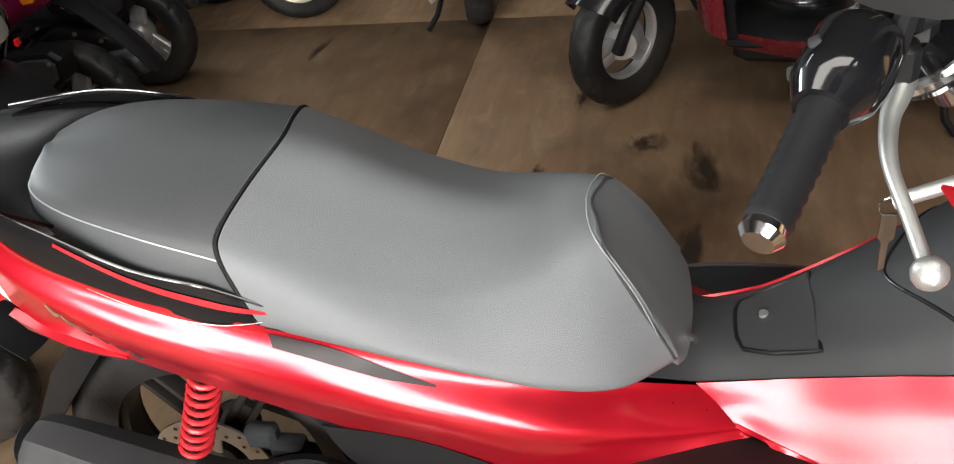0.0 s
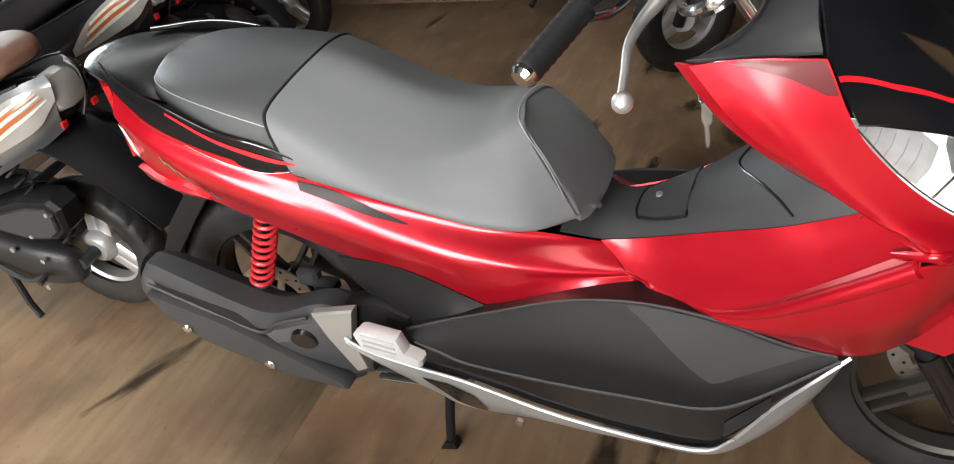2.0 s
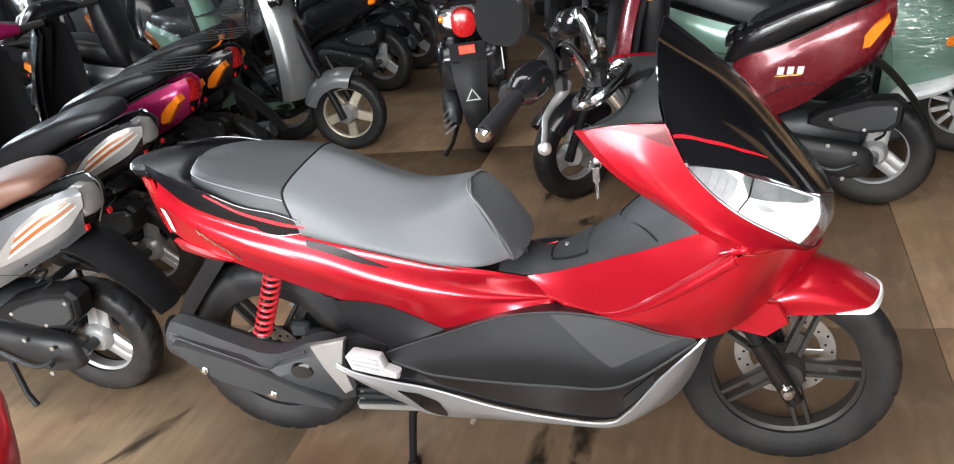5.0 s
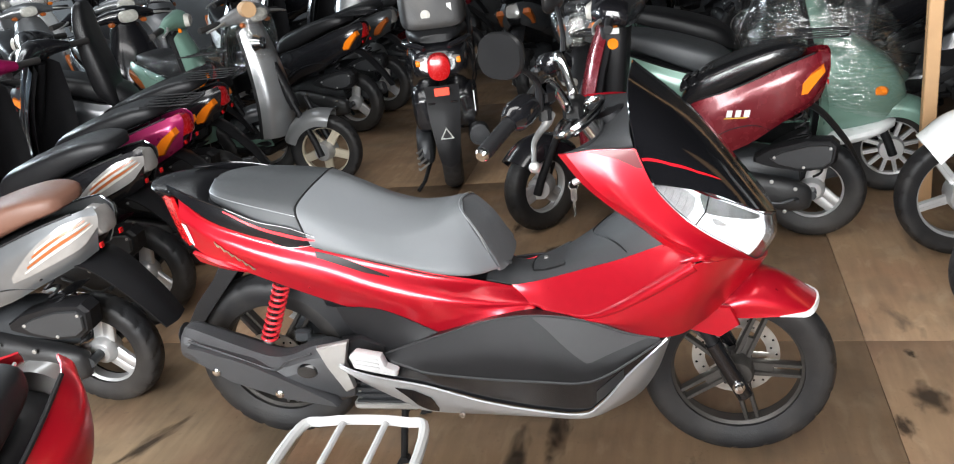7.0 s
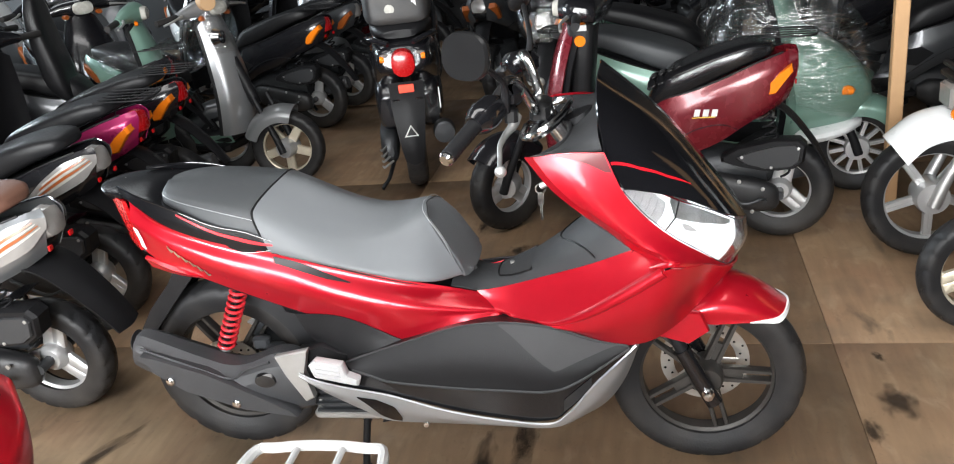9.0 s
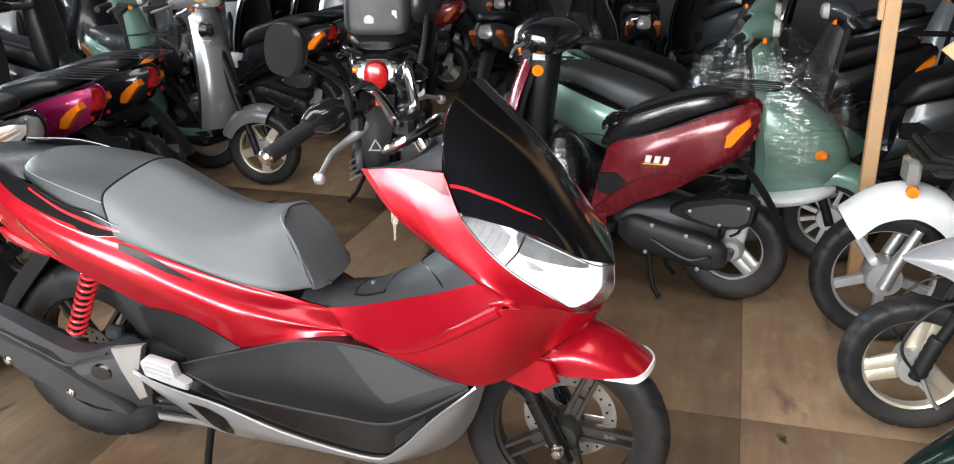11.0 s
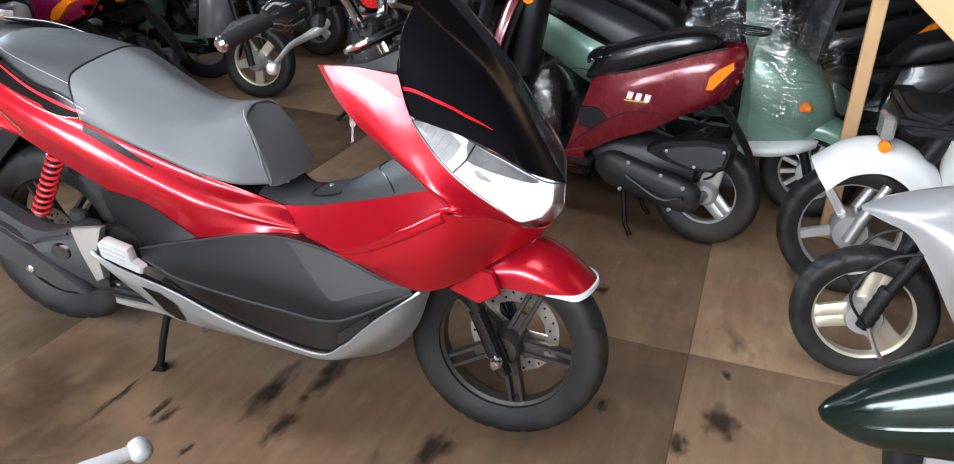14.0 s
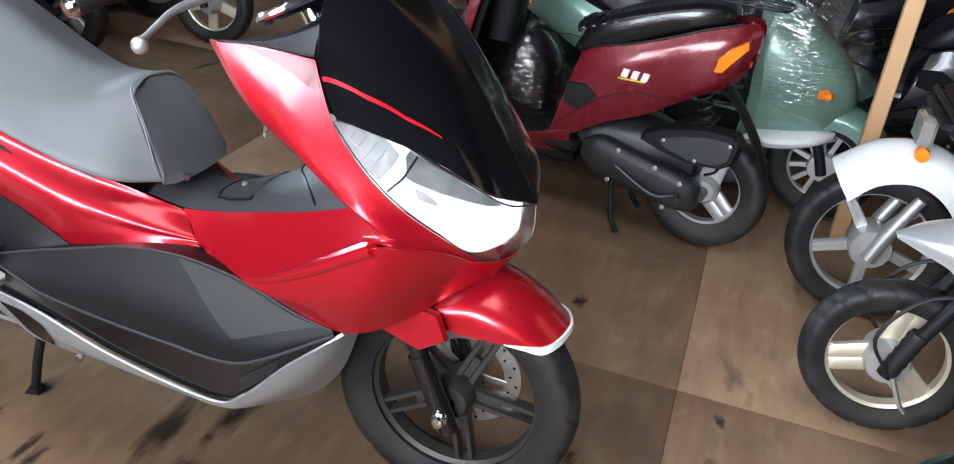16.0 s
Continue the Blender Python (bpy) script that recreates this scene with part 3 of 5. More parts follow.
        mix = lambda p, q, f, y=0, z=0: (p[0] + (q[0] - p[0]) * f, p[1] + (q[1] - p[1]) * f + y, p[2] + (q[2] - p[2]) * f + z)
        rails = [[(b[0], b[1] * .8, b[2] - .014) for b, h, c in stations], [b for b, h, c in stations], [mix(b, h, .45, -.007, .002) for b, h, c in stations],
                 [mix(b, h, .88, -.005, .0) for b, h, c in stations], [mix(h, c, .1, 0, .003) for b, h, c in stations], [mix(h, c, .5, 0, .006) for b, h, c in stations], [c for b, h, c in stations]]
        rails += [[(x, -y, z) for x, y, z in r] for r in reversed(rails[:-1])]
        return panel(rails, 40, 60, .01, (0, 0, 1)), rails

    aft_g, aft_r = cushion(aft)
    fore_g, fore_r = cushion(fore)
    P("passenger_pad", aft_g, DARK_VINYL, "dark grey vinyl passenger pad", 60)
    P("rider_pad", fore_g, GREY_VINYL, "grey vinyl rider pad", 60)
    seam = [r[-1] for r in fore_r][1:-1]
    flip = lambda half: half + [(x, -y, z) for x, y, z in reversed(half[:-1])]
    apron = flip([(.72, -.109, .60), (.73, -.092, .598), (.735, -.06, .596), (.737, -.03, .595), (.738, 0, .595)])
    brow = flip([(.722, -.107, .612), (.706, -.09, .646), (.688, -.062, .68), (.681, -.03, .69), (.679, 0, .693)])
    crest = flip([(.716, -.11, .613), (.68, -.094, .69), (.636, -.071, .75), (.622, -.04, .762), (.617, 0, .765)])
    P("seat_nose", panel([crest, brow, apron], 40, 14, .008, (1, 0, .6)), NOSE_VINYL, "grey vinyl seat nose, shade in its colour", 60)
    P("piping", tube(seam, .0022, 6, 60), GREYPL, "stitched seam")
    P("piping", tube([r[-1] for r in aft_r][1:-1], .003, 6, 60), MATTE, "dark seam")
    edge = [(b[0] + (h[0] - b[0]) * .8, b[1] + (h[1] - b[1]) * .8 - .0065, b[2] + (h[2] - b[2]) * .8) for b, h, c in aft]
    both("stitching", tube(edge, .0012, 6, 40), SILVER, sc, "pale stitching")
    both("stitching", tube([(x - .006, y - .002, z + .003) for x, y, z in crest[:5]], .001, 6, 30), SILVER, sc, "pale stitching")
    P("seat_base", swell([(-.06, .83, .06, .02, 0, 0), (.1, .79, .14, .03, .2, 0), (.3, .72, .15, .05, 0, 0), (.5, .635, .13, .04, 0, 0), (.68, .60, .08, .02, 0, 0)], 16, 3, 14), MATTE)
    P("seat_latch", tube([(.725, -.055, .60), (.742, -.066, .604)], .006, 8), CHROME, "chrome latch knob")
    # floor tunnel
    f0 = [(.68, -.10, .572), (.76, -.08, .548), (.85, -.09, .568), (.95, -.118, .606), (1.04, -.146, .642), (1.14, -.163, .684)]
    f1 = [(.68, -.055, .584), (.76, -.045, .562), (.85, -.055, .584), (.95, -.08, .636), (1.035, -.095, .69), (1.12, -.12, .745)]
    f2 = [(.68, 0, .588), (.76, 0, .566), (.85, 0, .588), (.95, 0, .652), (1.03, 0, .715), (1.11, 0, .79)]
    tun = [f0, f1, f2, [(x, -y, z) for x, y, z in f1], [(x, -y, z) for x, y, z in f0]]
    P("floor_tunnel", panel(tun, 40, 30, .005, (0, 0, 1)), GREYPL, "dark grey plastic floor tunnel")
    P("fuel_lid", decal(tun, [(.27, .36, .64), (.29, .26, .74), (.36, .21, .79), (.47, .19, .81)], .004, (0, 0, 1)), GREYPL, "grey fuel filler lid")
    lid = [(.272, .5), (.275, .36), (.29, .26), (.36, .205), (.42, .19), (.472, .185)]
    lid += [(u, 1 - v) for u, v in reversed(lid)][:-1]
    P("lid_outline", tube([grid_of(tun, u, v) + np.array((0, 0, .003)) for u, v in lid], .0028, 6, 0, True), BLACKM)
    P("lid_screw", tube([(.826, .006, .576), (.826, .006, .587)], .006, 10), ALU, "small bright lid screw")
    bend = [(.83, .04), (.79, .14), (.735, .25), (.69, .33), (.64, .42), (.62, .5)]
    P("tunnel_joint", tube([grid_of(tun, u, v) + np.array((0, 0, .001)) for u, v in bend + [(u, 1 - v) for u, v in reversed(bend[:-1])]], .0022, 6, 40), BLACKM)
    i0 = [(.938, -.252, .952), (.985, -.25, .875), (1.045, -.236, .80), (1.14, -.16, .69)]
    i1 = [(1.0, -.13, .96), (1.03, -.13, .88), (1.08, -.13, .80), (1.12, -.11, .73)]
    i2 = [(1.0, 0, .97), (1.03, 0, .88), (1.06, 0, .80), (1.10, 0, .74)]
    P("inner_shield", panel([i0, i1, i2, [(x, -y, z) for x, y, z in i1], [(x, -y, z) for x, y, z in i0]], 20, 20, .005, (-1, 0, 0)), GREYPL, "dark grey inner leg shield")
    # front fairing
    fe = [(.742, -.083, .545), (.80, -.087, .556), (.85, -.094, .57), (.95, -.122, .608), (1.04, -.15, .644), (1.142, -.166, .686)]
    fb = [(.79, -.116, .51), (.86, -.15, .503), (.94, -.19, .508), (1.02, -.208, .543), (1.116, -.222, .605), (1.218, -.232, .676)]
    fc = [tuple((a + b) / 2 + d for a, b, d in zip(p, q, (0, .004, 0))) for p, q in zip(fe, fb)]
    both("fairing_recess", panel([fe, fc, fb], 30, 8), RED, sc)
    gi = [(.79, -.115, .512), (.86, -.148, .505), (.94, -.189, .51), (1.02, -.206, .547), (1.116, -.22, .611), (1.217, -.23, .682)]
    g0 = [(.79, -.12, .509), (.86, -.152, .50), (.94, -.196, .506), (1.02, -.224, .54), (1.116, -.247, .603), (1.215, -.264, .672)]
    both("fairing_ledge", panel([gi, g0], 36, 3, .004, (0, -.3, 1), True), RED, sc)
    g1 = [(.815, -.122, .50), (.88, -.165, .50), (.96, -.205, .498), (1.04, -.222, .50), (1.11, -.235, .53), (1.19, -.245, .565)]
    g2 = [(.833, -.122, .479), (.89, -.15, .493), (.96, -.172, .484), (1.04, -.19, .46), (1.09, -.194, .448), (1.14, -.193, .447)]
    both("fairing_edge", tube([(x, y + .004, z - .002) for x, y, z in g0], [.002, .003, .005, .009, .013, .013], 12, 30), RED, sc)
    h0 = [(1.215, -.262, .67), (1.26, -.246, .672), (1.31, -.2, .66), (1.36, -.125, .62), (1.392, -.05, .598), (1.398, 0, .595)]
    h1 = [(1.19, -.245, .565), (1.24, -.225, .575), (1.29, -.18, .585), (1.34, -.115, .58), (1.375, -.05, .572), (1.385, 0, .57)]
    h2 = [(1.14, -.193, .447), (1.19, -.185, .458), (1.25, -.16, .49), (1.31, -.11, .53), (1.355, -.05, .55), (1.37, 0, .553)]
    both("fairing_lower", panel([g0 + h0[1:], g1 + h1[1:], g2 + h2[1:]], 66, 14), RED, sc)
    a0 = [(.922, -.262, .956), (.972, -.263, .884), (1.03, -.252, .822), (1.09, -.212, .757), (1.142, -.17, .69), (1.217, -.245, .682)]
    a1 = [(1.01, -.266, .964), (1.05, -.276, .885), (1.105, -.272, .80), (1.16, -.265, .745), (1.21, -.262, .715), (1.262, -.247, .676)]
    a2 = [(1.096, -.252, .957), (1.132, -.257, .868), (1.182, -.25, .80), (1.237, -.235, .745), (1.298, -.195, .69), (1.36, -.125, .624)]
    ar = [(x + .02, y - .014, z + .004) for x, y, z in a0[:4]] + [(1.162, -.192, .70), (1.228, -.262, .688)]
    both("shield_rim", panel([a0, ar], 36, 3, .004, (-.6, -1, 0)), RED, sc)
    both("fairing_corner", tube([(1.185, -.222, .664), (1.208, -.24, .676), (1.23, -.256, .688), (1.25, -.25, .69)], [.004, .007, .007, .003], 12, 16), RED, sc)
    both("leg_shield", panel([ar, a1, a2], 36, 10), RED, sc)
    both("stripe", decal([ar, a1, a2], [(.004, .3, .985), (.03, .5, .985), (.06, .72, .985), (.1, .9, .985)], .0016), DKRED, sc, "dark red fading stripe")
    # head lamp, nose and screen
    l0 = [(1.134, -.246, .868), (1.21, -.212, .848), (1.275, -.186, .808), (1.335, -.16, .775), (1.39, -.105, .73), (1.418, 0, .695)]
    l1 = [(1.133, -.253, .868), (1.20, -.24, .822), (1.265, -.22, .775), (1.33, -.182, .728), (1.395, -.11, .672), (1.42, 0, .64)]
    l2 = [(1.132, -.255, .868), (1.184, -.248, .802), (1.24, -.233, .747), (1.30, -.193, .692), (1.362, -.122, .626), (1.4, 0, .6)]
    inset = lambda r, d: [(x - d, y + d * .6 if y < 0 else y, z) for x, y, z in r]
    lamp = [l0, l1, l2]
    back_l = [inset(r, .028) for r in lamp]
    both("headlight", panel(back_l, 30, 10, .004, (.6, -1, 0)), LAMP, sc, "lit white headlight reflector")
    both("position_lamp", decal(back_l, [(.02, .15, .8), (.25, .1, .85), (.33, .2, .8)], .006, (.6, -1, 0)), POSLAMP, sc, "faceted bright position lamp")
    both("lamp_divider", decal(lamp, [(.335, .02, .98), (.345, .02, .98)], -.004, (.6, -1, 0), 3), CHROME, sc)
    for k in range(5):
        both("lamp_rib", decal(back_l, [(.09 + .045 * k, .25, .7), (.093 + .045 * k, .25, .7)], .008, (.6, -1, 0), 2), SILVER, sc)
    both("reflector_bowl", decal(back_l, [(.35, .03, .16), (.4, .03, .46), (.52, .03, .38), (.66, .03, .26), (.82, .03, .1)], .006, (.6, -1, 0)), BOWL, sc, "dark chromed upper reflector, faint added glow")
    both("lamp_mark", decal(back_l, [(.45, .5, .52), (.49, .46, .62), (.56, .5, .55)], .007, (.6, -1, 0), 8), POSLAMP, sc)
    both("lamp_seal", tube(l0, .0016, 6, 40), GREYPL, sc)
    both("lamp_seal", tube(l2, .0012, 6, 40), GREYPL, sc)
    gl = both("headlight_lens", panel(lamp, 30, 10, .003, (.6, -1, 0)), CLEARLENS, sc, "clear headlight lens")
    s0 = [(1.098, -.246, .957), (1.084, -.205, 1.03), (1.08, -.12, 1.08), (1.085, 0, 1.1)]
    s1 = [(1.115, -.25, .913), (1.18, -.203, .935), (1.225, -.11, .945), (1.24, 0, .95)]
    s2 = [(1.134, -.247, .87), (1.26, -.193, .822), (1.365, -.134, .757), (1.42, 0, .697)]
    both("windscreen", panel([s0, s1, s2], 24, 16, .005, (1, -.5, .5)), SCREEN, sc, "smoked black windscreen and front cowl")
    both("pinstripe", decal([s0, s1, s2], [(.0, .27, .35), (.2, .59, .645), (.36, .745, .78), (.51, .815, .825)], .0018, (1, -.5, .5)), REDSTRIPE, sc, "red pinstripe")
    d0 = [(.935, -.256, .958), (1.01, -.25, .962), (1.09, -.243, .962)]
    d1 = [(.985, -.18, .95), (1.03, -.18, .968), (1.08, -.19, .99)]
    d2 = [(1.01, 0, .955), (1.04, 0, .978), (1.075, 0, 1.005)]
    P("dashboard", panel([d0, d1, d2, [(x, -y, z) for x, y, z in d1], [(x, -y, z) for x, y, z in d0]], 14, 24, .006, (-.3, 0, 1)), GREYPL, "grey dashboard cover")
    P("instrument_ring", tube([(.945 + .06 * math.cos(a), .115 * math.sin(a), .972 + .035 * math.cos(a)) for a in np.linspace(0, 2 * math.pi, 28)[:-1]], .008, 8, 0, True), CHROME, "chrome instrument ring")
    P("instrument_glass", moved(loft([oval(0, 0, -.012, .06, .112, "z", 28), oval(0, 0, .0, .056, .108, "z", 28), oval(0, 0, .008, .03, .07, "z", 28)]), Matrix.Translation((.945, 0, .968)) @ Matrix.Rotation(radians(-30), 4, "Y")), GLOSS, "instrument glass")
    # lower side
    b0 = [(.405, -.215, .412), (.487, -.21, .44), (.56, -.207, .462), (.70, -.20, .502), (.822, -.197, .513), (.939, -.20, .50), (1.052, -.20, .462), (1.125, -.197, .446)]
    bi = [(.42, -.18, .42), (.487, -.175, .445), (.56, -.17, .46), (.70, -.145, .49), (.822, -.12, .495), (.939, -.15, .488), (1.052, -.17, .455), (1.12, -.18, .445)]
    b1 = [(.415, -.226, .405), (.49, -.227, .408), (.56, -.23, .412), (.69, -.232, .425), (.82, -.234, .42), (.93, -.238, .40), (1.03, -.226, .405), (1.128, -.198, .442)]
    b2 = [(.425, -.231, .398), (.475, -.234, .382), (.53, -.237, .366), (.68, -.24, .352), (.82, -.241, .345), (.925, -.241, .342), (1.0, -.234, .365), (1.13, -.199, .439)]
    b3 = [(.40, -.238, .356), (.519, -.24, .335), (.673, -.241, .29), (.826, -.243, .264), (.925, -.243, .26), (.978, -.239, .292), (1.132, -.197, .436)]
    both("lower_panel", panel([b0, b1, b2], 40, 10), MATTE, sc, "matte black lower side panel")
    # decal paints the sheen on the panel's upward front facet
    both("facet_sheen", decal([b0, b1, b2], [(.56, .02, .04), (.64, .02, .28), (.74, .02, .52), (.84, .03, .3), (.95, .03, .05)], .002), FACET, sc, "front facet, paler for painted sheen")
    both("panel_ledge", panel([bi, b0], 40, 3, .004, (0, 0, 1)), MATTE, sc)
    both("panel_rim", tube(b0, .003, 6, 50), GREYPL, sc)
    both("step_panel", panel([b2, b3], 40, 4, .004, straight=True), GLOSS, sc, "darker black step panel")
    both("panel_edge", tube(b2, .0035, 6, 50), GREYPL, sc)
    both("step_grip", decal([b2, b3], [(.8, .45, .9), (.9, .2, .9)], .002), RUBBER, sc, "ribbed rubber step grip")
    v0 = [(.285, -.242, .392), (.33, -.247, .373), (.41, -.249, .353), (.519, -.25, .332), (.673, -.252, .287), (.826, -.254, .261), (.932, -.254, .256), (.982, -.249, .289), (1.047, -.227, .357), (1.146, -.195, .442)]
    v1 = [(.284, -.245, .384), (.34, -.248, .353), (.425, -.246, .318), (.515, -.244, .29), (.668, -.243, .256), (.823, -.244, .242), (.94, -.244, .24), (1.01, -.22, .268), (1.08, -.19, .33), (1.15, -.17, .435)]
    v2 = [(.285, -.237, .376), (.352, -.237, .33), (.445, -.232, .275), (.505, -.226, .243), (.663, -.215, .228), (.82, -.213, .222), (.946, -.205, .224), (1.05, -.13, .232), (1.11, -.11, .30), (1.155, -.14, .43)]
    trim = both("sill_trim", panel([v0, v1, v2], 60, 8, .006), SILVER, sc, "silver sill trim")
    # flat dark decal paints the shade of the see-through opening
    both("opening_patch", decal([v0, v1, v2], [(.24, .28, .34), (.3, .22, .8), (.345, .35, .93), (.36, .75, .92)], .002), GLOSS, sc, "dark patch painted for the trim opening")
    both("trim_screw", tube([(.607, -.243, .247), (.607, -.251, .247)], .008, 12), CHROME, sc)
    both("trim_lip", tube([(x, y - .001, z + .003) for x, y, z in v0[:8]], .0035, 6, 50), SILVER, sc)
    # rear black cover, bracket and pegs
    both("rear_cover", panel([[(.275, -.178, .535), (.41, -.19, .53), (.56, -.182, .455)], [(.30, -.18, .48), (.40, -.195, .46), (.51, -.2, .445)], [(.325, -.172, .44), (.40, -.195, .40), (.47, -.205, .415)]], 14, 8), MATTE, sc, "black engine cover")
    both("frame_cover", prism([(.27, .435), (.34, .455), (.41, .425), (.41, .36), (.30, .385)], -.2, -.15, .01), MATTE, sc)
    P("bracket", prism([(.222, .44), (.315, .46), (.296, .39), (.312, .318), (.287, .305), (.243, .385)], -.238, -.215, .004), ALU, "cast aluminium muffler bracket")
    peg_out = [(.325, .432), (.345, .45), (.415, .437), (.425, .405), (.455, .392), (.45, .375), (.40, .385), (.335, .40)]
    both("footpeg", prism(peg_out, -.272, -.245, .006), PEG, sc, "folded aluminium passenger footpeg")
    for k in range(3):
        both("peg_rib", prism([(.345, .44 - .012 * k), (.408, .428 - .012 * k), (.408, .424 - .012 * k), (.345, .436 - .012 * k)], -.276, -.268, .001), PEG, sc)
    # muffler
    mst = cr([(-.197, .473, .402, .03), (-.19, .483, .392, .05), (-.15, .472, .37, .058), (-.05, .432, .326, .066), (.05, .396, .284, .068), (.11, .40, .262, .068), (.17, .425, .256, .066), (.215, .43, .252, .062), (.262, .405, .25, .055), (.298, .325, .262, .035)], 30)
    rings = []
    for x, zt, zb, w in mst:
        h = zt - zb
        rings.append([(x + .25 * (z - (zt + zb) / 2), -.205 + y * w, z) for y, z in ((-.45, zt), (-.85, zt - .16 * h), (-1, zt - .34 * h), (-1, zb + .4 * h), (-.8, zb + .14 * h), (-.4, zb), (.3, zb), (.8, zb + .15 * h), (1, zb + .5 * h), (.8, zt - .15 * h), (.3, zt))])
    mf = P("muffler", loft(rings), MUFF, "black plastic covered muffler", 22)
    mf.location = (0, .036, 0)
    part("heat_shield", prism([(-.15, .452), (-.115, .446), (.02, .40), (.10, .362), (.25, .283), (.262, .268), (.12, .29), (-.04, .345), (-.12, .40)], -.25, -.29, .005), MUFF, mf)
    part("muffler_ridge", tube([(-.155, -.268, .462), (-.02, -.272, .413), (.085, -.272, .375), (.13, -.27, .40), (.2, -.262, .418)], .004, 6, 24), MUFF, mf)
    part("muffler_dimple", loft([oval(.182, -.262, .366, .034, .024, "y", 20), oval(.182, -.273, .366, .028, .018, "y", 20)]), GLOSS, mf)
    part("end_cap", loft([oval(-.198, -.205, .45, .036, .034, "x", 20), oval(-.204, -.205, .451, .03, .028, "x", 20)]), MUFF, mf)
    for bx, bz in ((-.075, .378), (.10, .31)):
        part("bolt", moved(lathe([(.0, .0), (.012, 0), (.012, .006), (.008, .009), (0, .009)], 14, False), Matrix.Translation((bx, -.289, bz)) @ Matrix.Rotation(math.pi, 4, "Z")), CHROME, mf, "chrome bolt")
    P("exhaust_pipe", tube([(.27, -.16, .28), (.36, -.13, .23), (.5, -.05, .24)], .02, 10, 14), ALU)
    # shock absorbers
    for s in (-1, 1):
        lo, hi = Vector((.016, s * .125, .372)), Vector((.108, s * .125, .585))
        ax = (hi - lo).normalized()
        sd = ax.orthogonal().normalized()
        up = ax.cross(sd)
        c0 = lo + ax * .035
        ln = (hi - c0).length
        coil = [tuple(c0 + ax * ln * k / 130 + (sd * math.cos(k * .485) + up * math.sin(k * .485)) * .021) for k in range(131)]
        sh = P("shock_absorber", tube([tuple(lo), tuple(hi)], .009, 12), MATTE, "rear shock absorber")
        part("spring", tube(coil, .0046, 8), SPRING, sh, "red coil spring")
        part("lower_eye", join(moved(lathe([(.008, -.012), (.019, -.012), (.019, .012), (.008, .012)], 16), Matrix.Translation(lo)), tube([tuple(lo), tuple(lo + ax * .04)], .015, 10)), ALU, sh, "aluminium eye")
        part("swing_bracket", prism([(lo.x - .03, lo.z - .01), (lo.x + .01, lo.z + .012), (lo.x + .06, lo.z - .03), (lo.x + .02, lo.z - .04)], s * .12, s * .1, .002), ALU, sh)
    # engine block, and a dark inner filler in place of the frame
    P("engine", join(swell([(.02, .32, .06, .05, 0, .12), (.2, .33, .10, .08, 0, .1), (.4, .32, .13, .10, 0, .03), (.56, .33, .1, .09, 0, 0)], 16, 3, 14), box(.38, -.09, .29, .19, .17, .13, .15), box(.42, 0, .22, .2, .2, .06, .2)), ENGINE, "grimy engine casing")
    for k in range(6):
        P("cooling_fin", box(.375, -.182, .245 + .02 * k, .17, .012, .008, .2), ENGINE)
    P("oil_pan", box(.36, -.05, .205, .2, .2, .03, .3), ALU)
    # filler body added to stop light passing through the shell
    P("frame", join(swell([(.2, .55, .09, .08, 0, 0), (.5, .5, .12, .1, 0, 0), (.8, .4, .11, .13, 0, 0), (1.05, .42, .13, .14, 0, 0), (1.15, .6, .12, .16, 0, 0), (1.2, .8, .1, .15, 0, 0)], 16, 3, 24), tube([(1.02, 0, .98), (1.2, 0, .55)], .04, 12)), MATTE)
    P("inner_fender", panel([[(.13 + .0, -.05, .55), (.24, -.05, .5), (.29, -.05, .4)], [(.11, 0, .59), (.26, 0, .53), (.32, 0, .4)], [(.13, .05, .55), (.24, .05, .5), (.29, .05, .4)]], 10, 6, .005, (1, 0, 1)), MATTE)
    both("hugger", panel([[(.24 * math.cos(a), -.07, .294 + .24 * math.sin(a)) for a in (.1, .5, .9, 1.25)], [(.285 * math.cos(a), -.06, .294 + .285 * math.sin(a)) for a in (.1, .5, .9, 1.25)]], 14, 4, .005), MATTE, sc)
    P("caliper", join(box(.12, -.085, .40, .05, .03, .04, .25), box(.16, -.09, .385, .05, .035, .025, .2)), ENGINE, "brake caliper")
    # centre stand
    st = P("centre_stand", join(*[tube([(.4, s * .11, .19), (.388, s * .125, .1), (.376, s * .13, .015)], .0105, 10) for s in (-1, 1)], tube([(.397, -.115, .165), (.397, .115, .165)], .011, 10)), MATTE, "black steel centre stand")
    for s in (-1, 1):
        part("stand_foot", prism([(.352, .0), (.394, .008), (.39, .024), (.37, .026)], s * .142, s * .116, .002), MATTE, st)
    # wheels
    wheel_of(sc, (0, 0, .294), .266, .188, .105, BRONZE, "twin", "rear")
    fw = wheel_of(sc, (1.318, 0, .254), .254, .186, .092, BRONZE, "twin", "front")
    # fork
    for s in (-1, 1):
        fk = P("fork_leg", tube([(1.335, s * .083, .212), (1.315, s * .083, .25), (1.255, s * .083, .37)], .022, 14), GLOSS, "black fork leg")
        part("fork_tube", tube([(1.255, s * .083, .37), (1.17, s * .083, .54)], .0165, 12), MATTE, fk)
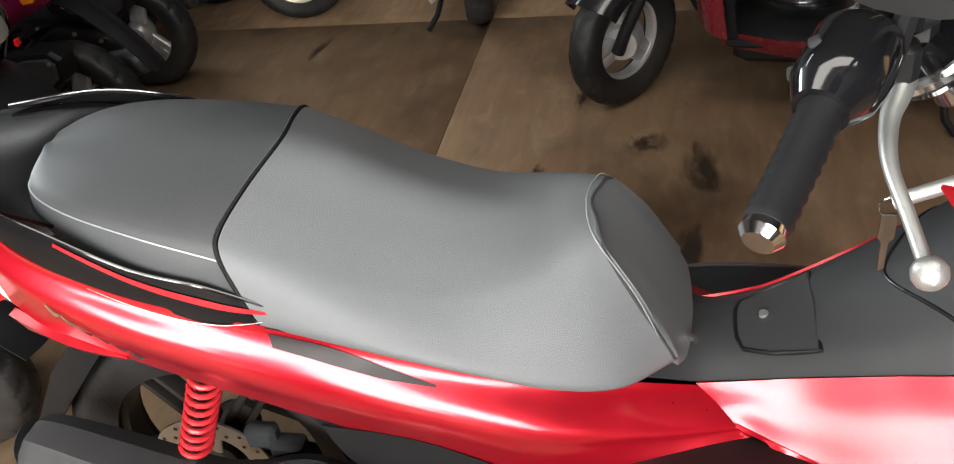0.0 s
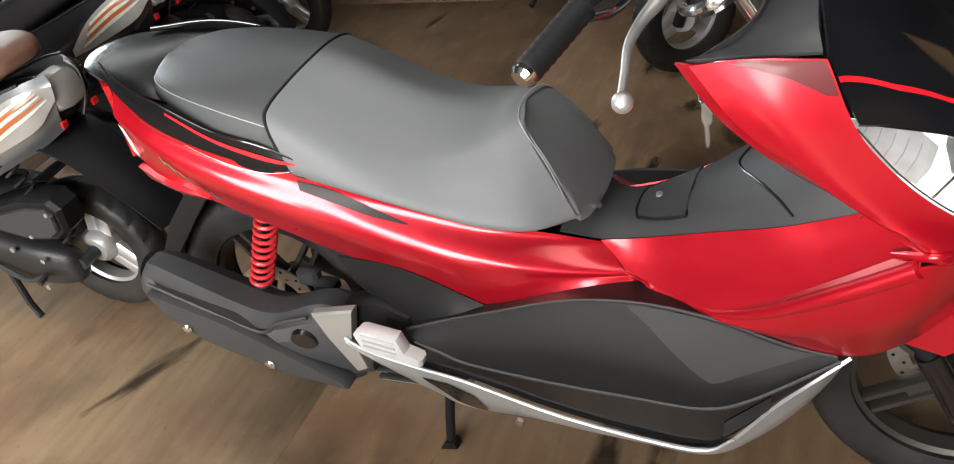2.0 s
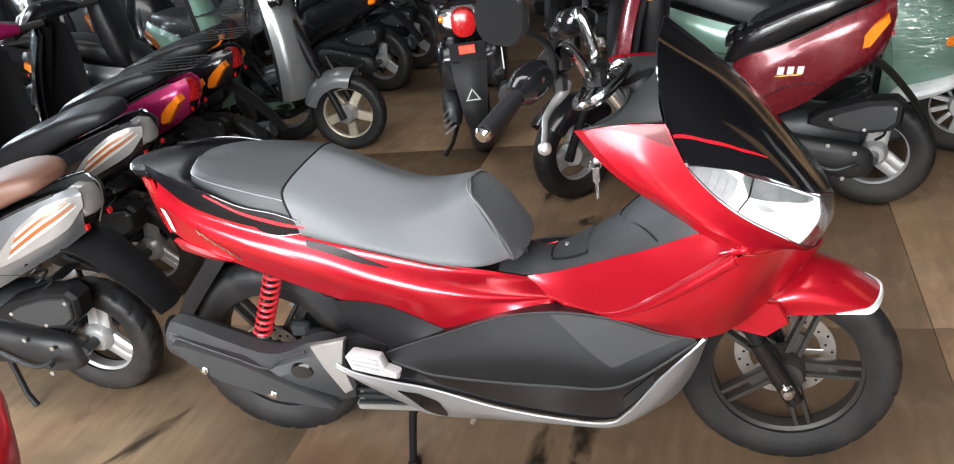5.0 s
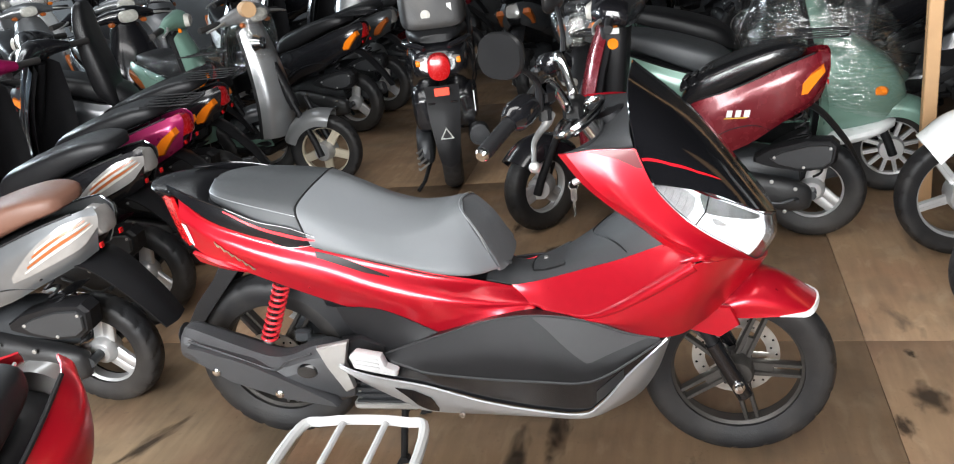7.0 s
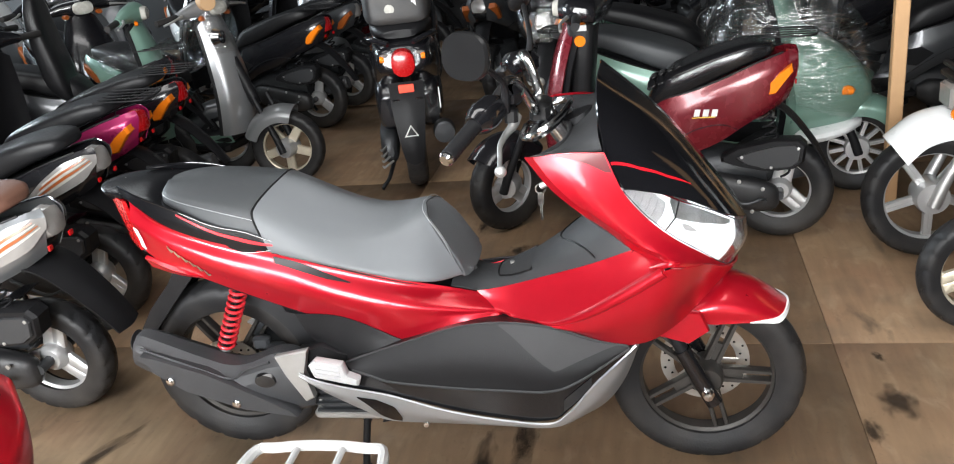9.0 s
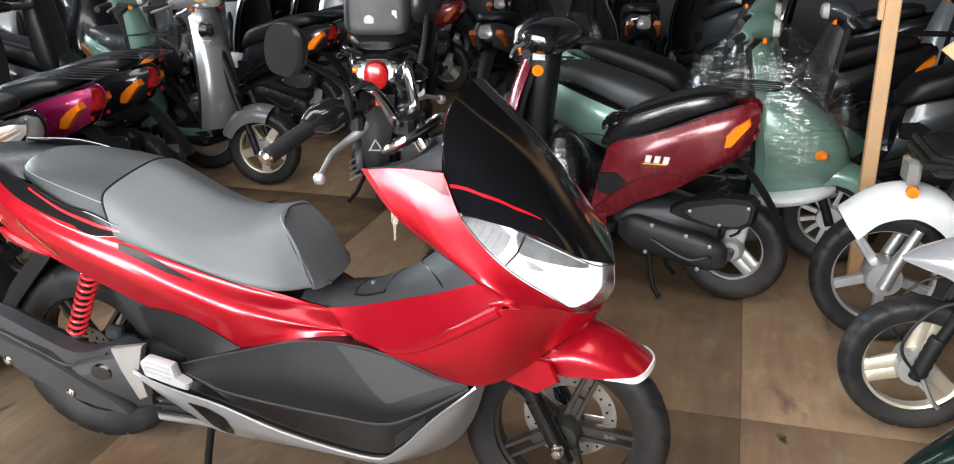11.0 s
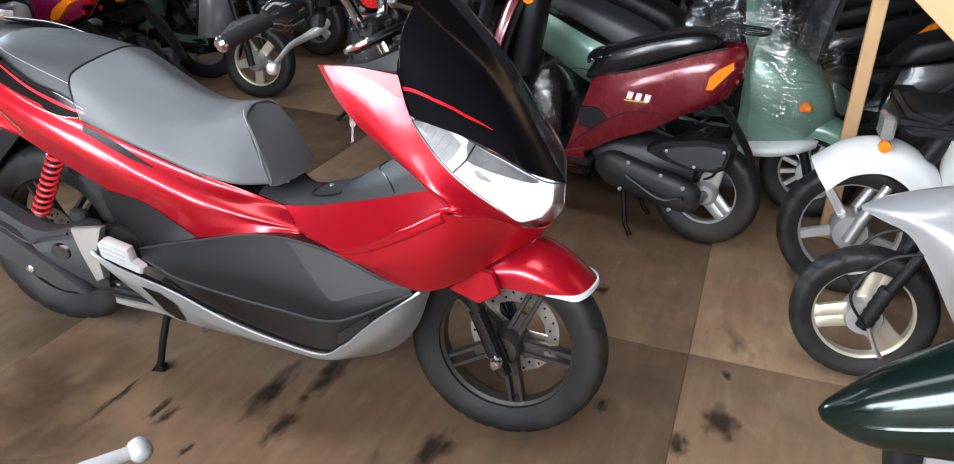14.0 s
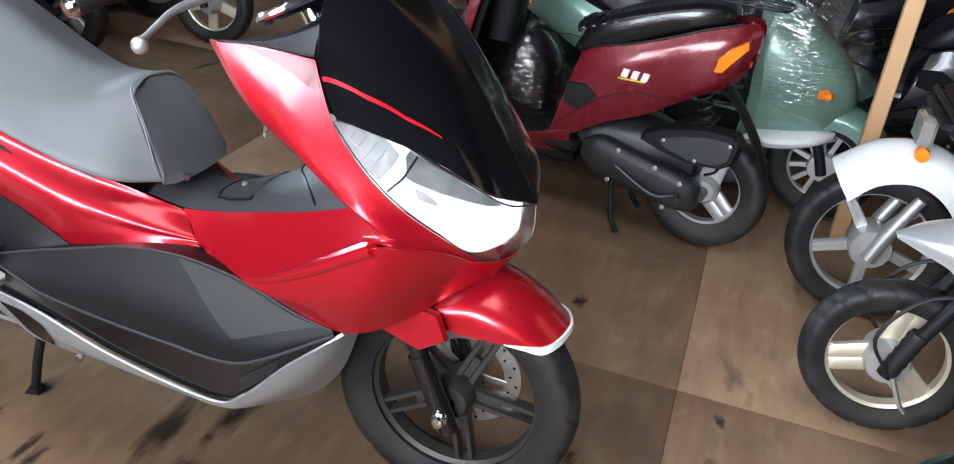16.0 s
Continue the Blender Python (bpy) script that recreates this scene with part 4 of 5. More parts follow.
        part("axle_nut", moved(lathe([(0, 0), (.016, 0), (.016, .008), (.011, .012), (.011, .022), (0, .024)], 12, False), Matrix.Translation((1.318, s * .1, .25)) @ Matrix.Rotation(math.pi if s < 0 else 0, 4, "Z")), CHROME, fk, "axle nut")
    P("fork_caliper", join(box(1.25, .085, .31, .07, .045, .09, .25), box(1.235, .11, .31, .04, .03, .06, .3)), ALU, "front brake caliper")
    e0 = [(1.262, -.108, .47), (1.295, -.108, .458), (1.335, -.106, .452), (1.41, -.10, .452), (1.49, -.084, .444)]
    e1 = [(1.258, -.112, .484), (1.295, -.105, .50), (1.36, -.097, .508), (1.44, -.086, .488), (1.505, -.066, .455)]
    e2 = [(1.255, 0, .51), (1.31, 0, .545), (1.38, 0, .548), (1.455, 0, .515), (1.522, 0, .464)]
    fend = [e0, e1, e2, [(x, -y, z) for x, y, z in e1], [(x, -y, z) for x, y, z in e0]]
    fd = P("front_fender", panel(fend, 30, 28, .004, (0, 0, 1)), RED)
    for s in (-1, 1):
        part("fender_blade", prism([(1.193, .438), (1.272, .414), (1.322, .45), (1.30, .50), (1.262, .505)], s * .138, s * .118, .006), RED, fd)
    lip = [(1.42, -.1, .4515), (1.455, -.094, .448), (1.49, -.0865, .445), (1.513, -.055, .451), (1.525, 0, .460), (1.513, .055, .451), (1.49, .0865, .445), (1.455, .094, .448), (1.42, .1, .4515)]
    hgt = [.002, .008, .014, .012, .01, .012, .014, .008, .002]
    part("fender_tip", panel([lip, [(x - h * .25, y * (1 - h), z + h) for (x, y, z), h in zip(lip, hgt)]], 40, 3, .005, (1, 0, .3)), WHITE, fd, "white fender tip")
    # handlebar
    hb = P("handlebar", tube([(.843, -.26, 1.052), (.868, -.19, 1.085), (.888, -.13, 1.10), (.91, -.09, 1.06), (.928, -.06, 1.01), (.935, 0, .995), (.928, .06, 1.01), (.91, .09, 1.06), (.888, .13, 1.10), (.868, .19, 1.085), (.843, .26, 1.052)], .0125, 12, 50), CHROME, "chrome handlebar pipe")
    part("steering_stem", tube([(.935, 0, 1.0), (1.0, 0, .9)], .024, 12), CHROME, hb)
    part("bar_clamp", box(.935, 0, .995, .05, .1, .05, .2), BLACKM, hb)
    for s in (-1, 1):
        tip, inn = Vector((.78, s * .384, 1.005)), Vector((.825, s * .285, 1.043))
        gp = part("grip", tube([tuple(inn.lerp(tip, k / 18)) for k in range(19)], [.0165 + .0016 * (k % 2) for k in range(19)], 14), MATTE, hb, "ribbed rubber grip")
        part("bar_end", tube([tuple(tip), tuple(tip + (tip - inn) * .12)], [.016, .017, .012], 14, 4), CHROME, gp, "steel bar end")
        part("switch_box", tube([(.822, s * .29, 1.042), (.832, s * .27, 1.048), (.843, s * .25, 1.053), (.856, s * .22, 1.062), (.864, s * .2, 1.07)], [.022, .034, .036, .034, .02], 16, 12), GLOSS, hb, "black switch housing")
        part("switch_button", join(box(.822, s * .25, 1.075, .014, .02, .014, .25), box(.81, s * .235, 1.045, .014, .016, .012, .25)), GREYPL, hb)
        lv = part("brake_lever", tube([(.9, s * .18, 1.03), (.895, s * .205, 1.015), (.882, s * .24, 1.004), (.876, s * .29, .995), (.882, s * .34, .983), (.887, s * .382, .972)], [.013, .011, .008, .0062, .0056, .0056], 10, 24), ALU, hb, "aluminium brake lever")
        part("lever_ball", moved(lathe([(0, -.013), (.007, -.011), (.012, -.005), (.013, 0), (.012, .005), (.007, .011), (0, .013)], 14, False), Matrix.Translation((.889, s * .386, .969))), ALU, lv)
        part("master_cylinder", box(.893, s * .175, 1.075, .05, .07, .05, .3), GLOSS, hb)
        part("lever_perch", box(.892, s * .195, 1.035, .03, .035, .04, .25), BLACKM, hb)
        mr = part("mirror", moved(swell([(.89, 1.235, .012, .012, 0, s * .40), (.88, 1.235, .045, .035, .1, s * .40), (.862, 1.235, .06, .048, .1, s * .40), (.85, 1.235, .058, .046, .1, s * .40)], 28, 2.5, 12), Matrix.Translation((.848, s * .405, 1.218)) @ Matrix.Rotation(radians(58 if s < 0 else -15), 4, "Z") @ Matrix.Translation((-.862, -s * .40, -1.235))), BLACKM, hb, "black plastic mirror")
        part("mirror_stalk", tube([(.882, s * .215, 1.05), (.888, s * .235, 1.11), (.882, s * .28, 1.145), (.862, s * .36, 1.19)], [.011, .008, .007, .007], 8, 16), MATTE, mr)
    kk = P("ignition_key", prism([(.922, .815), (.937, .815), (.937, .785), (.932, .78), (.932, .745), (.926, .74), (.925, .78), (.921, .785)], -.10, -.097, .0006), CHROME, "hanging ignition key")
    part("key_ring", tube([(.93 + .012 * math.cos(a), -.0985, .823 + .012 * math.sin(a)) for a in np.linspace(0, 6.28, 18)[:-1]], .0016, 6, 0, True), CHROME, kk)
    part("key_shank", tube([(.93, -.0985, .83), (1.0, -.10, .86)], .008, 10), ALU, kk)
    return sc


def wheel_of(parent, at, R, rim, wid, mat, style, where, label="", tread=18, turn=0.0):
    pose_m = Matrix.Translation(at) @ Matrix.Rotation(radians(turn), 4, "Z")
    key = (R, rim, wid, mat.name, style)
    if key not in MESHES:
        geo = [rim_geo(rim, wid * .72)]
        geo.append(lathe([(.012, -.055), (.036, -.055), (.042, -.045), (.044, -.02), (.044, .03), (.036, .045), (.012, .045)], 28) if style == "twin" else
                   lathe([(.01, -.04), (.035, -.04), (.045, -.03), (.05, -.012), (.05, .012), (.045, .03), (.035, .04), (.01, .04)], 24))
        MESHES[key] = mesh("wheel", join(*geo), mat)
        MESHES[key + ("t",)] = mesh("tyre", tyre_geo(R, rim, wid, 144, tread), RUBBER)
        if style == "twin":
            sp = join(*[spoke(0, .034, rim - .012, .015, .011, .028, off) for off in (-.0145, .0145)], spoke(0, .03, .095, .036, .032, .014))
        else:
            ws = style[1]
            sp = join(spoke(0, .035, rim - .01, ws, ws * .85, .024, -ws * .36), spoke(0, .035, rim - .01, ws, ws * .85, .024, ws * .36),
                      spoke(0, .035, .062, ws * 1.7, ws * 1.7, .02), spoke(0, rim - .034, rim - .006, ws * 1.7, ws * 1.7, .02))
        MESHES[key + ("s",)] = mesh("spoke", sp, mat)
    w = new("wheel", MESHES[key])
    w.parent = parent
    w.matrix_basis = pose_m
    t = new("tyre", MESHES[key + ("t",)])
    t.parent = w
    start = .08 if style == "twin" and where == "front" else .31
    for k in range(5 if style == "twin" else style[0]):
        o = new("spoke", MESHES[key + ("s",)])
        o.parent = w
        o.matrix_basis = Matrix.Rotation(2 * math.pi * k / (5 if style == "twin" else style[0]) + start, 4, "Y")
    if style == "twin":
        s = 1 if where == "front" else -1
        r1 = .118 if where == "front" else .1
        part("brake_disc", lathe([(r1 - .035, s * .058), (r1, s * .058), (r1, s * .062), (r1 - .035, s * .062)], 48), STEEL, w, "steel brake disc")
        # dots: dark raised discs paint the shade of drilled holes
        dots, arms = [], []
        for k in range(30):
            a, r = 2 * math.pi * k / 30, r1 - .01 - .013 * (k % 2)
            dots.append(moved(lathe([(0, s * .0575), (.0035, s * .0575), (.0035, s * .0625), (0, s * .0625)], 8, False), Matrix.Translation((r * math.cos(a), 0, r * math.sin(a)))))
        for k in range(5):
            arms.append(spoke(2 * math.pi * k / 5, .03, r1 - .03, .02, .014, .005, 0, s * .059))
        o = part("disc_carrier", join(*arms), STEEL, w)
        o = part("hole_dots", join(*dots), GLOSS, w, "row of dark dots for holes")
        tagged(o, "row of dark dots painted for holes in the steel disc", kind="stuff")
    return w


maxi_scooter()


# ---- the other scooters ----
CREAM = material("champagne_wheel_paint", (0.62, 0.56, 0.44), 0.35, 0.5, 0, 0.08, 30)
GREYRIM = material("silver_wheel_paint", (0.5, 0.5, 0.5), 0.35, 0.6, 0, 0.1, 30)
MAROON = paint("maroon_paint", (0.15, 0.009, 0.016), 0.25, 0.25)
MAGENTA = paint("magenta_paint", (0.32, 0.01, 0.09), 0.4)
SILVERP = paint("pale_silver_paint", (0.17, 0.178, 0.186), 0.55, 0.3)
GREYP = paint("grey_metallic_paint", (0.24, 0.245, 0.25), 0.55, 0.32)
BRIGHTP = paint("bright_silver_paint", (0.5, 0.51, 0.53), 0.5, 0.3)
MINT = paint("mint_green_paint", (0.155, 0.265, 0.215), 0.25, 0.3)
DKGREEN = paint("dark_green_paint", (0.006, 0.018, 0.014), 0.4, 0.2)
BLACKP = paint("black_scooter_paint", (0.01, 0.01, 0.012), 0.1, 0.2)
CHARCOAL = paint("charcoal_paint", (0.045, 0.048, 0.052), 0.3, 0.3)
BROWN_VINYL = material("faded_brown_vinyl", (0.13, 0.062, 0.042), 0.5, 0, 0, 0.25, 8, 0.4, 700)
# orange lens in a darker copy, so back-row indicators look shaded
DIM_AMBER = material("dim_amber_lens", (0.3, 0.075, 0.012), 0.3, 0, 0.2, 0.2, 60)
GLOSS_VINYL = material("shiny_black_vinyl", (0.008, 0.008, 0.009), 0.2, 0, 0.3, 0.15, 12, 0.3, 500)
BLACK_VINYL = material("worn_black_vinyl", (0.01, 0.01, 0.011), 0.42, 0, 0.0, 0.2, 12, 0.3, 500, spec=0.28)
TAGWHITE = material("white_label", (0.7, 0.7, 0.68), 0.5, 0, 0, 0.05, 30)
YELLOW = material("yellow_underline", (0.75, 0.55, 0.05), 0.5, 0, 0, 0.05, 30)
SMOKE = material("smoky_grey_lens", (0.22, 0.21, 0.2), 0.2, 0, 0.5, 0.15, 40)
CARDBOARD = material("brown_cardboard", (0.4, 0.25, 0.13), 0.8, 0, 0, 0.15, 12)


def rack(parent, x0, x1, z, w, mat, bars=3, name="rack", thick=.005):
    loop = [(x1, -w, z), (x0 + .04, -w, z), (x0, -w + .04, z), (x0, w - .04, z), (x0 + .04, w, z), (x1, w, z)]
    r = part(name, tube(loop, thick, 8, 30), mat, parent, "tubular luggage rack")
    for k in range(bars):
        y = -w + 2 * w * (k + 1) / (bars + 1)
        part("rack_bar", tube([(x1, y, z), (x0 + .004, y, z)], thick * .65, 8), mat, r)
    part("rack_stay", tube([(x1 - .02, -w * .6, z), (x1, -w * .6, z - .1), (x1, w * .6, z - .1), (x1 - .02, w * .6, z)], thick * .8, 8), mat, r)
    return r


def scooter(label, at, yaw, body, shield=None, seat=BLACK_VINYL, rim=GREYRIM, style=(3, .036), tail="orange", with_rack=True, fender=None, mirrors=False,
            seat_up=False, wide=1.0, cover=None, cut=None, steer=0.0, flap=True, bars=True, name="scooter", lift=0.0, lean=0.0, scale=1.0, farc=(.75, 2.4), arch=None, rise=0.0, squat=1.0, fork=None, rimr=.138):
    """A small scooter that heads along its own +x, the rear axle over its origin."""
    shield, fender, cover = shield or body, fender or body, cover or shield or body
    s = thing(name, label, "scooter", "stored scooters", pose(*at, lift, -lean, 0, yaw) @ Matrix.Scale(scale, 4))
    P = lambda n, g, m, l="", f=38: part(n, g, m, s, l, flat=f)
    R, rr, wb = .207, rimr, 1.16
    fw = .085 if tail == "clear" else .05
    wheel_of(s, (0, 0, R), R, rr, .09, rim, style, "rear", tread=20)
    P("under_body", swell([(-.13, .66, .03, .03, .2, 0), (-.1, .655, .06, .05, .2, 0), (.03, .62, .09, .07, .1, 0), (.2, .56, .1, .09, 0, 0), (.4, .46, .1, .11, 0, 0), (.5, .38, .08, .08, 0, 0)], 16, 3.2, 12), MATTE)
    for y in (1, -1):
        Y = y * wide
        b0 = [(-.15, .035 * Y, .745), (-.1, .075 * Y, .738), (.02, .11 * Y, .705), (.16, .128 * Y, .655), (.3, .132 * Y, .61), (.42, .122 * Y, .58), (.475, .1 * Y, .55)]
        b1 = [(-.165, .045 * Y, .715), (-.1, .1 * Y, .69), (.02, .13 * Y, .652), (.16, .146 * Y, .6), (.3, .15 * Y, .545), (.42, .142 * Y, .49), (.5, .13 * Y, .45)]
        b2 = [(-.15, .05 * Y, .655), (-.09, .1 * Y, .615), (.03, .128 * Y, .565), (.17, .144 * Y, .51), (.31, .149 * Y, .465), (.43, .146 * Y, .4), (.53, .14 * Y, .355)]
        b3 = [(-.125, .035 * Y, .595), (-.07, .075 * Y, .565), (.04, .105 * Y, .52), (.18, .125 * Y, .46), (.32, .134 * Y, .415), (.44, .136 * Y, .35), (.56, .135 * Y, .3)]
        for r, k in ((b0, 1), (b1, .8), (b2, .1), (b3, -.7)):
            r[:] = [(px, py, pz + rise * (k if k > 0 else k * min(1, max(0, px * 4)))) for px, py, pz in r]
        bd = P("body", panel([b0, b1, b2, b3], 30, 14, .004, (0, y, 0)), body, "", 50)
        part("body_seam", tube([grid_of([b0, b1, b2, b3], u, v) + np.array((0, y * .0005, 0)) for u, v in ((.98, .75), (.8, .62), (.66, .6), (.55, .62), (.47, .7), (.4, .98))], .0022, 6, 24), MATTE, bd)
        part("foot_insert", prism([(.36, .47), (.42, .5), (.5, .49), (.5, .42), (.44, .41)], y * .13 * wide, y * .15 * wide, .004), MATTE, bd)
        part("seat_lip", tube([np.array(p) + np.array((0, y * .002, .002)) for p in b0[1:]], .004, 6, 24), MATTE, bd)
    st = swell([(-.06, .765, .05, .012, 0, 0), (-.03, .768, .09, .028, .1, 0), (.06, .755, .12, .042, .1, 0), (.18, .72, .135, .052, .1, 0), (.32, .67, .138, .062, 0, 0), (.44, .63, .125, .064, -.3, 0), (.5, .605, .08, .045, -.5, 0), (.515, .598, .02, .01, -.5, 0)], 28, 4.2, 28)
    if seat_up:
        st = moved(st, Matrix.Translation((.45, 0, .64)) @ Matrix.Rotation(radians(78), 4, "Y") @ Matrix.Translation((-.45, 0, -.64)))
    P("seat", st, seat, "", 60)
    # tail lamps
    tl = P("tail_light", loft([oval(-.12, 0, .685, .06 * wide, .05, "x", 18, 3, .2), oval(-.155, 0, .69, .048 * wide, .042, "x", 18, 3, .2), oval(-.165, 0, .69, .02, .02, "x", 18, 3, .2)]), REDLENS if tail == "orange" else SMOKE, "tail light")
    for y in (-1, 1):
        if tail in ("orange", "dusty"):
            P("indicator", prism([(-.03, .578), (-.02, .61), (-.085, .668), (-.138, .70), (-.145, .672), (-.07, .585)], y * .05, y * .118 * wide, .01), ORANGE if tail == "orange" else DIM_AMBER, "orange indicator")
            if tail == "orange":
                P("reflector", box(-.156, y * .055, .622, .008, .018, .018, .2), REDLENS, "small red reflector")
        elif tail == "clear":
            skin = [[(px, y * abs(py), pz) for px, py, pz in r] for r in (b0, b1, b2, b3)]
            P("indicator", decal(skin, [(0, .3, .5), (.1, .16, .62), (.22, .14, .62), (.36, .34, .62), (.46, .52, .6)], .006, (0, y, 0)), SMOKE, "clouded clear indicator")
            for q, mt in enumerate((DULL, DIM_AMBER, DULL, DIM_AMBER, DULL)):
                u = .05 * q
                P("indicator_stripe", decal(skin, [(.1 - u * .3, .2 + u, .22 + u), (.22, .24 + u, .29 + u * .98), (.34 + u * .3, .36 + u * .9, .39 + u * .85)], .008, (0, y, 0), 8), mt)
            P("reflector", box(-.156, y * .055, .622, .008, .018, .018, .2), REDLENS, "small red reflector")
    if flap:
        P("rear_fender", panel([[(.05, -fw, .58), (-.1, -fw, .55), (-.23, -fw * .85, .42), (-.3, -fw * .7, .32)], [(.05, 0, .585), (-.105, 0, .56), (-.24, 0, .43), (-.31, 0, .317)], [(.05, fw, .58), (-.1, fw, .55), (-.23, fw * .85, .42), (-.3, fw * .7, .32)]], 16, 8, .006, (-1, 0, .5)), MATTE, "black plastic rear fender")
    P("inner_fender", panel([[((R + .035) * math.cos(a), y, R + (R + .035) * math.sin(a)) for a in (.05, .4, .8, 1.2, 1.5)] for y in (-.05, 0, .05)], 16, 4, .005, (0, 0, 1)), MATTE)
    if with_rack:
        rack(s, -.24, .0, .80, .085, MATTE, thick=.004)
    # engine side, left
    P("belt_case", swell([(.0, .2, .012, .025, 0, .09), (.02, .203, .03, .05, 0, .095), (.09, .215, .04, .066, 0, .105), (.2, .235, .042, .066, 0, .105), (.35, .262, .042, .068, 0, .105), (.42, .27, .015, .03, 0, .1)], 20, 3, 22), CASE, "grimy black belt case")
    for bx, bz in ((.06, .255), (.15, .285), (.28, .31), (.3, .2), (.1, .16)):
        P("case_bolt", moved(lathe([(0, .0), (.008, 0), (.008, .006), (0, .007)], 10, False), Matrix.Translation((bx, .148, bz))), ALU)
    ab = P("air_box", prism([(.22, .385), (.16, .42), (.02, .455), (-.075, .455), (-.1, .43), (-.09, .365), (-.05, .335), (.05, .325), (.16, .345), (.22, .365)], .07, .15, .012), MATTE, "black air filter box")
    part("air_box_cover", prism([(.16, .385), (.11, .41), (.01, .435), (-.06, .437), (-.08, .42), (-.073, .372), (-.04, .35), (.05, .342), (.13, .362)], .145, .162, .006), GREYPL, ab)
    for bx, bz in ((-.068, .425), (.14, .39), (.03, .349)):
        part("cover_screw", moved(lathe([(0, .0), (.006, 0), (.006, .004), (0, .005)], 8, False), Matrix.Translation((bx, .161, bz))), ALU, ab)
    P("engine", join(swell([(.05, .3, .05, .06, 0, 0), (.25, .3, .1, .09, 0, -.01), (.45, .3, .08, .07, 0, 0)], 14, 3, 10), tube([(0, -.1, R), (0, .1, R)], .018, 10)), ENGINE)
    P("muffler", swell([(-.16, .27, .015, .02, .2, -.14), (-.14, .268, .04, .045, .2, -.14), (.1, .22, .045, .05, 0, -.14), (.28, .2, .04, .045, 0, -.14), (.36, .2, .012, .02, 0, -.13)], 18, 2.4, 14), MUFF, "black muffler")
    c0, c1 = Vector((-.02, .1, .3)), Vector((.06, .1, .56))
    ax = (c1 - c0).normalized()
    sd = ax.orthogonal().normalized()
    up = ax.cross(sd)
    P("spring", tube([tuple(c0 + (c1 - c0) * k / 70 + (sd * math.cos(k * .8) + up * math.sin(k * .8)) * .022) for k in range(71)], .005, 6), MATTE, "coil spring")
    P("kick_starter", tube([(.28, .16, .26), (.14, .17, .2), (.06, .17, .22), (.05, .2, .22)], .008, 8, 12), ENGINE)
    for y in (-1, 1):
        P("stand_leg", tube([(.3, y * .1, .18), (.27, y * .12, .05), (.24, y * .13, .012)], .01, 8), MATTE)
    # floor and front
    P("floor_board", join(box(.64, 0, .27, .42, .3 * wide, .04, .3), box(.64, 0, .22, .38, .22, .06, .3)), MATTE, "black ribbed floor board")
    P("floor_skirt", panel([[(.46, y, .33), (.64, y * 1.15, .285), (.86, y, .30)] for y in (.14 * wide, .15 * wide)] + [[(.46, .13 * wide, .25), (.64, .14 * wide, .225), (.86, .12 * wide, .25)]], 12, 6, .004, (0, 1, 0)), body)
    P("floor_skirt", panel([[(.46, y, .33), (.64, y * 1.15, .285), (.86, y, .30)] for y in (-.14 * wide, -.15 * wide)] + [[(.46, -.13 * wide, .25), (.64, -.14 * wide, .225), (.86, -.12 * wide, .25)]], 12, 6, .004), body)
    sw = .2 * wide
    sh = [[(.84, -sw, .3), (.86, -sw, .5), (.83, -sw * .85, .72), (.79, -.1, .9)], [(.9, -sw * .7, .3), (.92, -sw * .7, .5), (.88, -sw * .6, .74), (.82, -.07, .93)], [(.94, 0, .3), (.96, 0, .5), (.91, 0, .76), (.84, 0, .95)]]
    sh += [[(x, -y, z) for x, y, z in r] for r in (sh[1], sh[0])]
    P("leg_shield", panel(sh, 18, 20, .005, (1, 0, 0)), shield)
    P("inner_shield", panel([[(x - .03, y * .93, z) for x, y, z in r] for r in sh], 14, 14, .005, (-1, 0, 0)), MATTE)
    P("steering_column", tube([(.80, 0, .93), (1.0, 0, .45)], .03, 12), MATTE)
    wheel_of(s, (wb, 0, R), R, rr, .085, rim, style, "front", tread=20, turn=steer)
    for y in (-1, 1):
        P("fork_leg", tube([(wb + .005, y * .062, R - .02), (wb - .02, y * .062, R + .05), (wb - .13, y * .06, .5) if fork is None else (wb - .07, y * .06, .37)], [.02, .019, .015], 10), fork or MATTE, "telescopic fork leg")
    P("brake_hub", lathe([(0, -.05), (.05, -.05), (.055, -.035), (.055, .035), (.05, .05), (0, .05)], 20, False), GREYRIM, "", 38).location = (wb, 0, R)
    fr = R + .028
    arch = arch or (fr,) * 5
    fen = [[(wb + (q - d) * math.cos(a), y, R + (q - d) * math.sin(a)) for a, q in zip(np.linspace(*farc, 5), arch)] for y, d in ((-.086, .075), (-.078, .02), (0, -.012), (.078, .02), (.086, .075))]
    if arch[0]:
        P("front_fender", moved(panel(fen, 22, 16, .004, (0, 0, 1)), Matrix.Translation((wb, 0, 0)) @ Matrix.Rotation(radians(steer), 4, "Z") @ Matrix.Translation((-wb, 0, 0))), fender)
    if bars:
        P("handlebar_cover", tube([(.76, -.2, .965), (.79, -.1, .985), (.82, 0, .985), (.79, .1, .985), (.76, .2, .965)], [.022, .042, .06, .042, .022], 16, 24), cover)
        P("headlight", loft([oval(.86, 0, .98, .065, .04, "x", 18, 2.6), oval(.885, 0, .978, .055, .032, "x", 18, 2.6), oval(.892, 0, .977, .03, .015, "x", 18, 2.6)]), DULL, "clouded headlight")
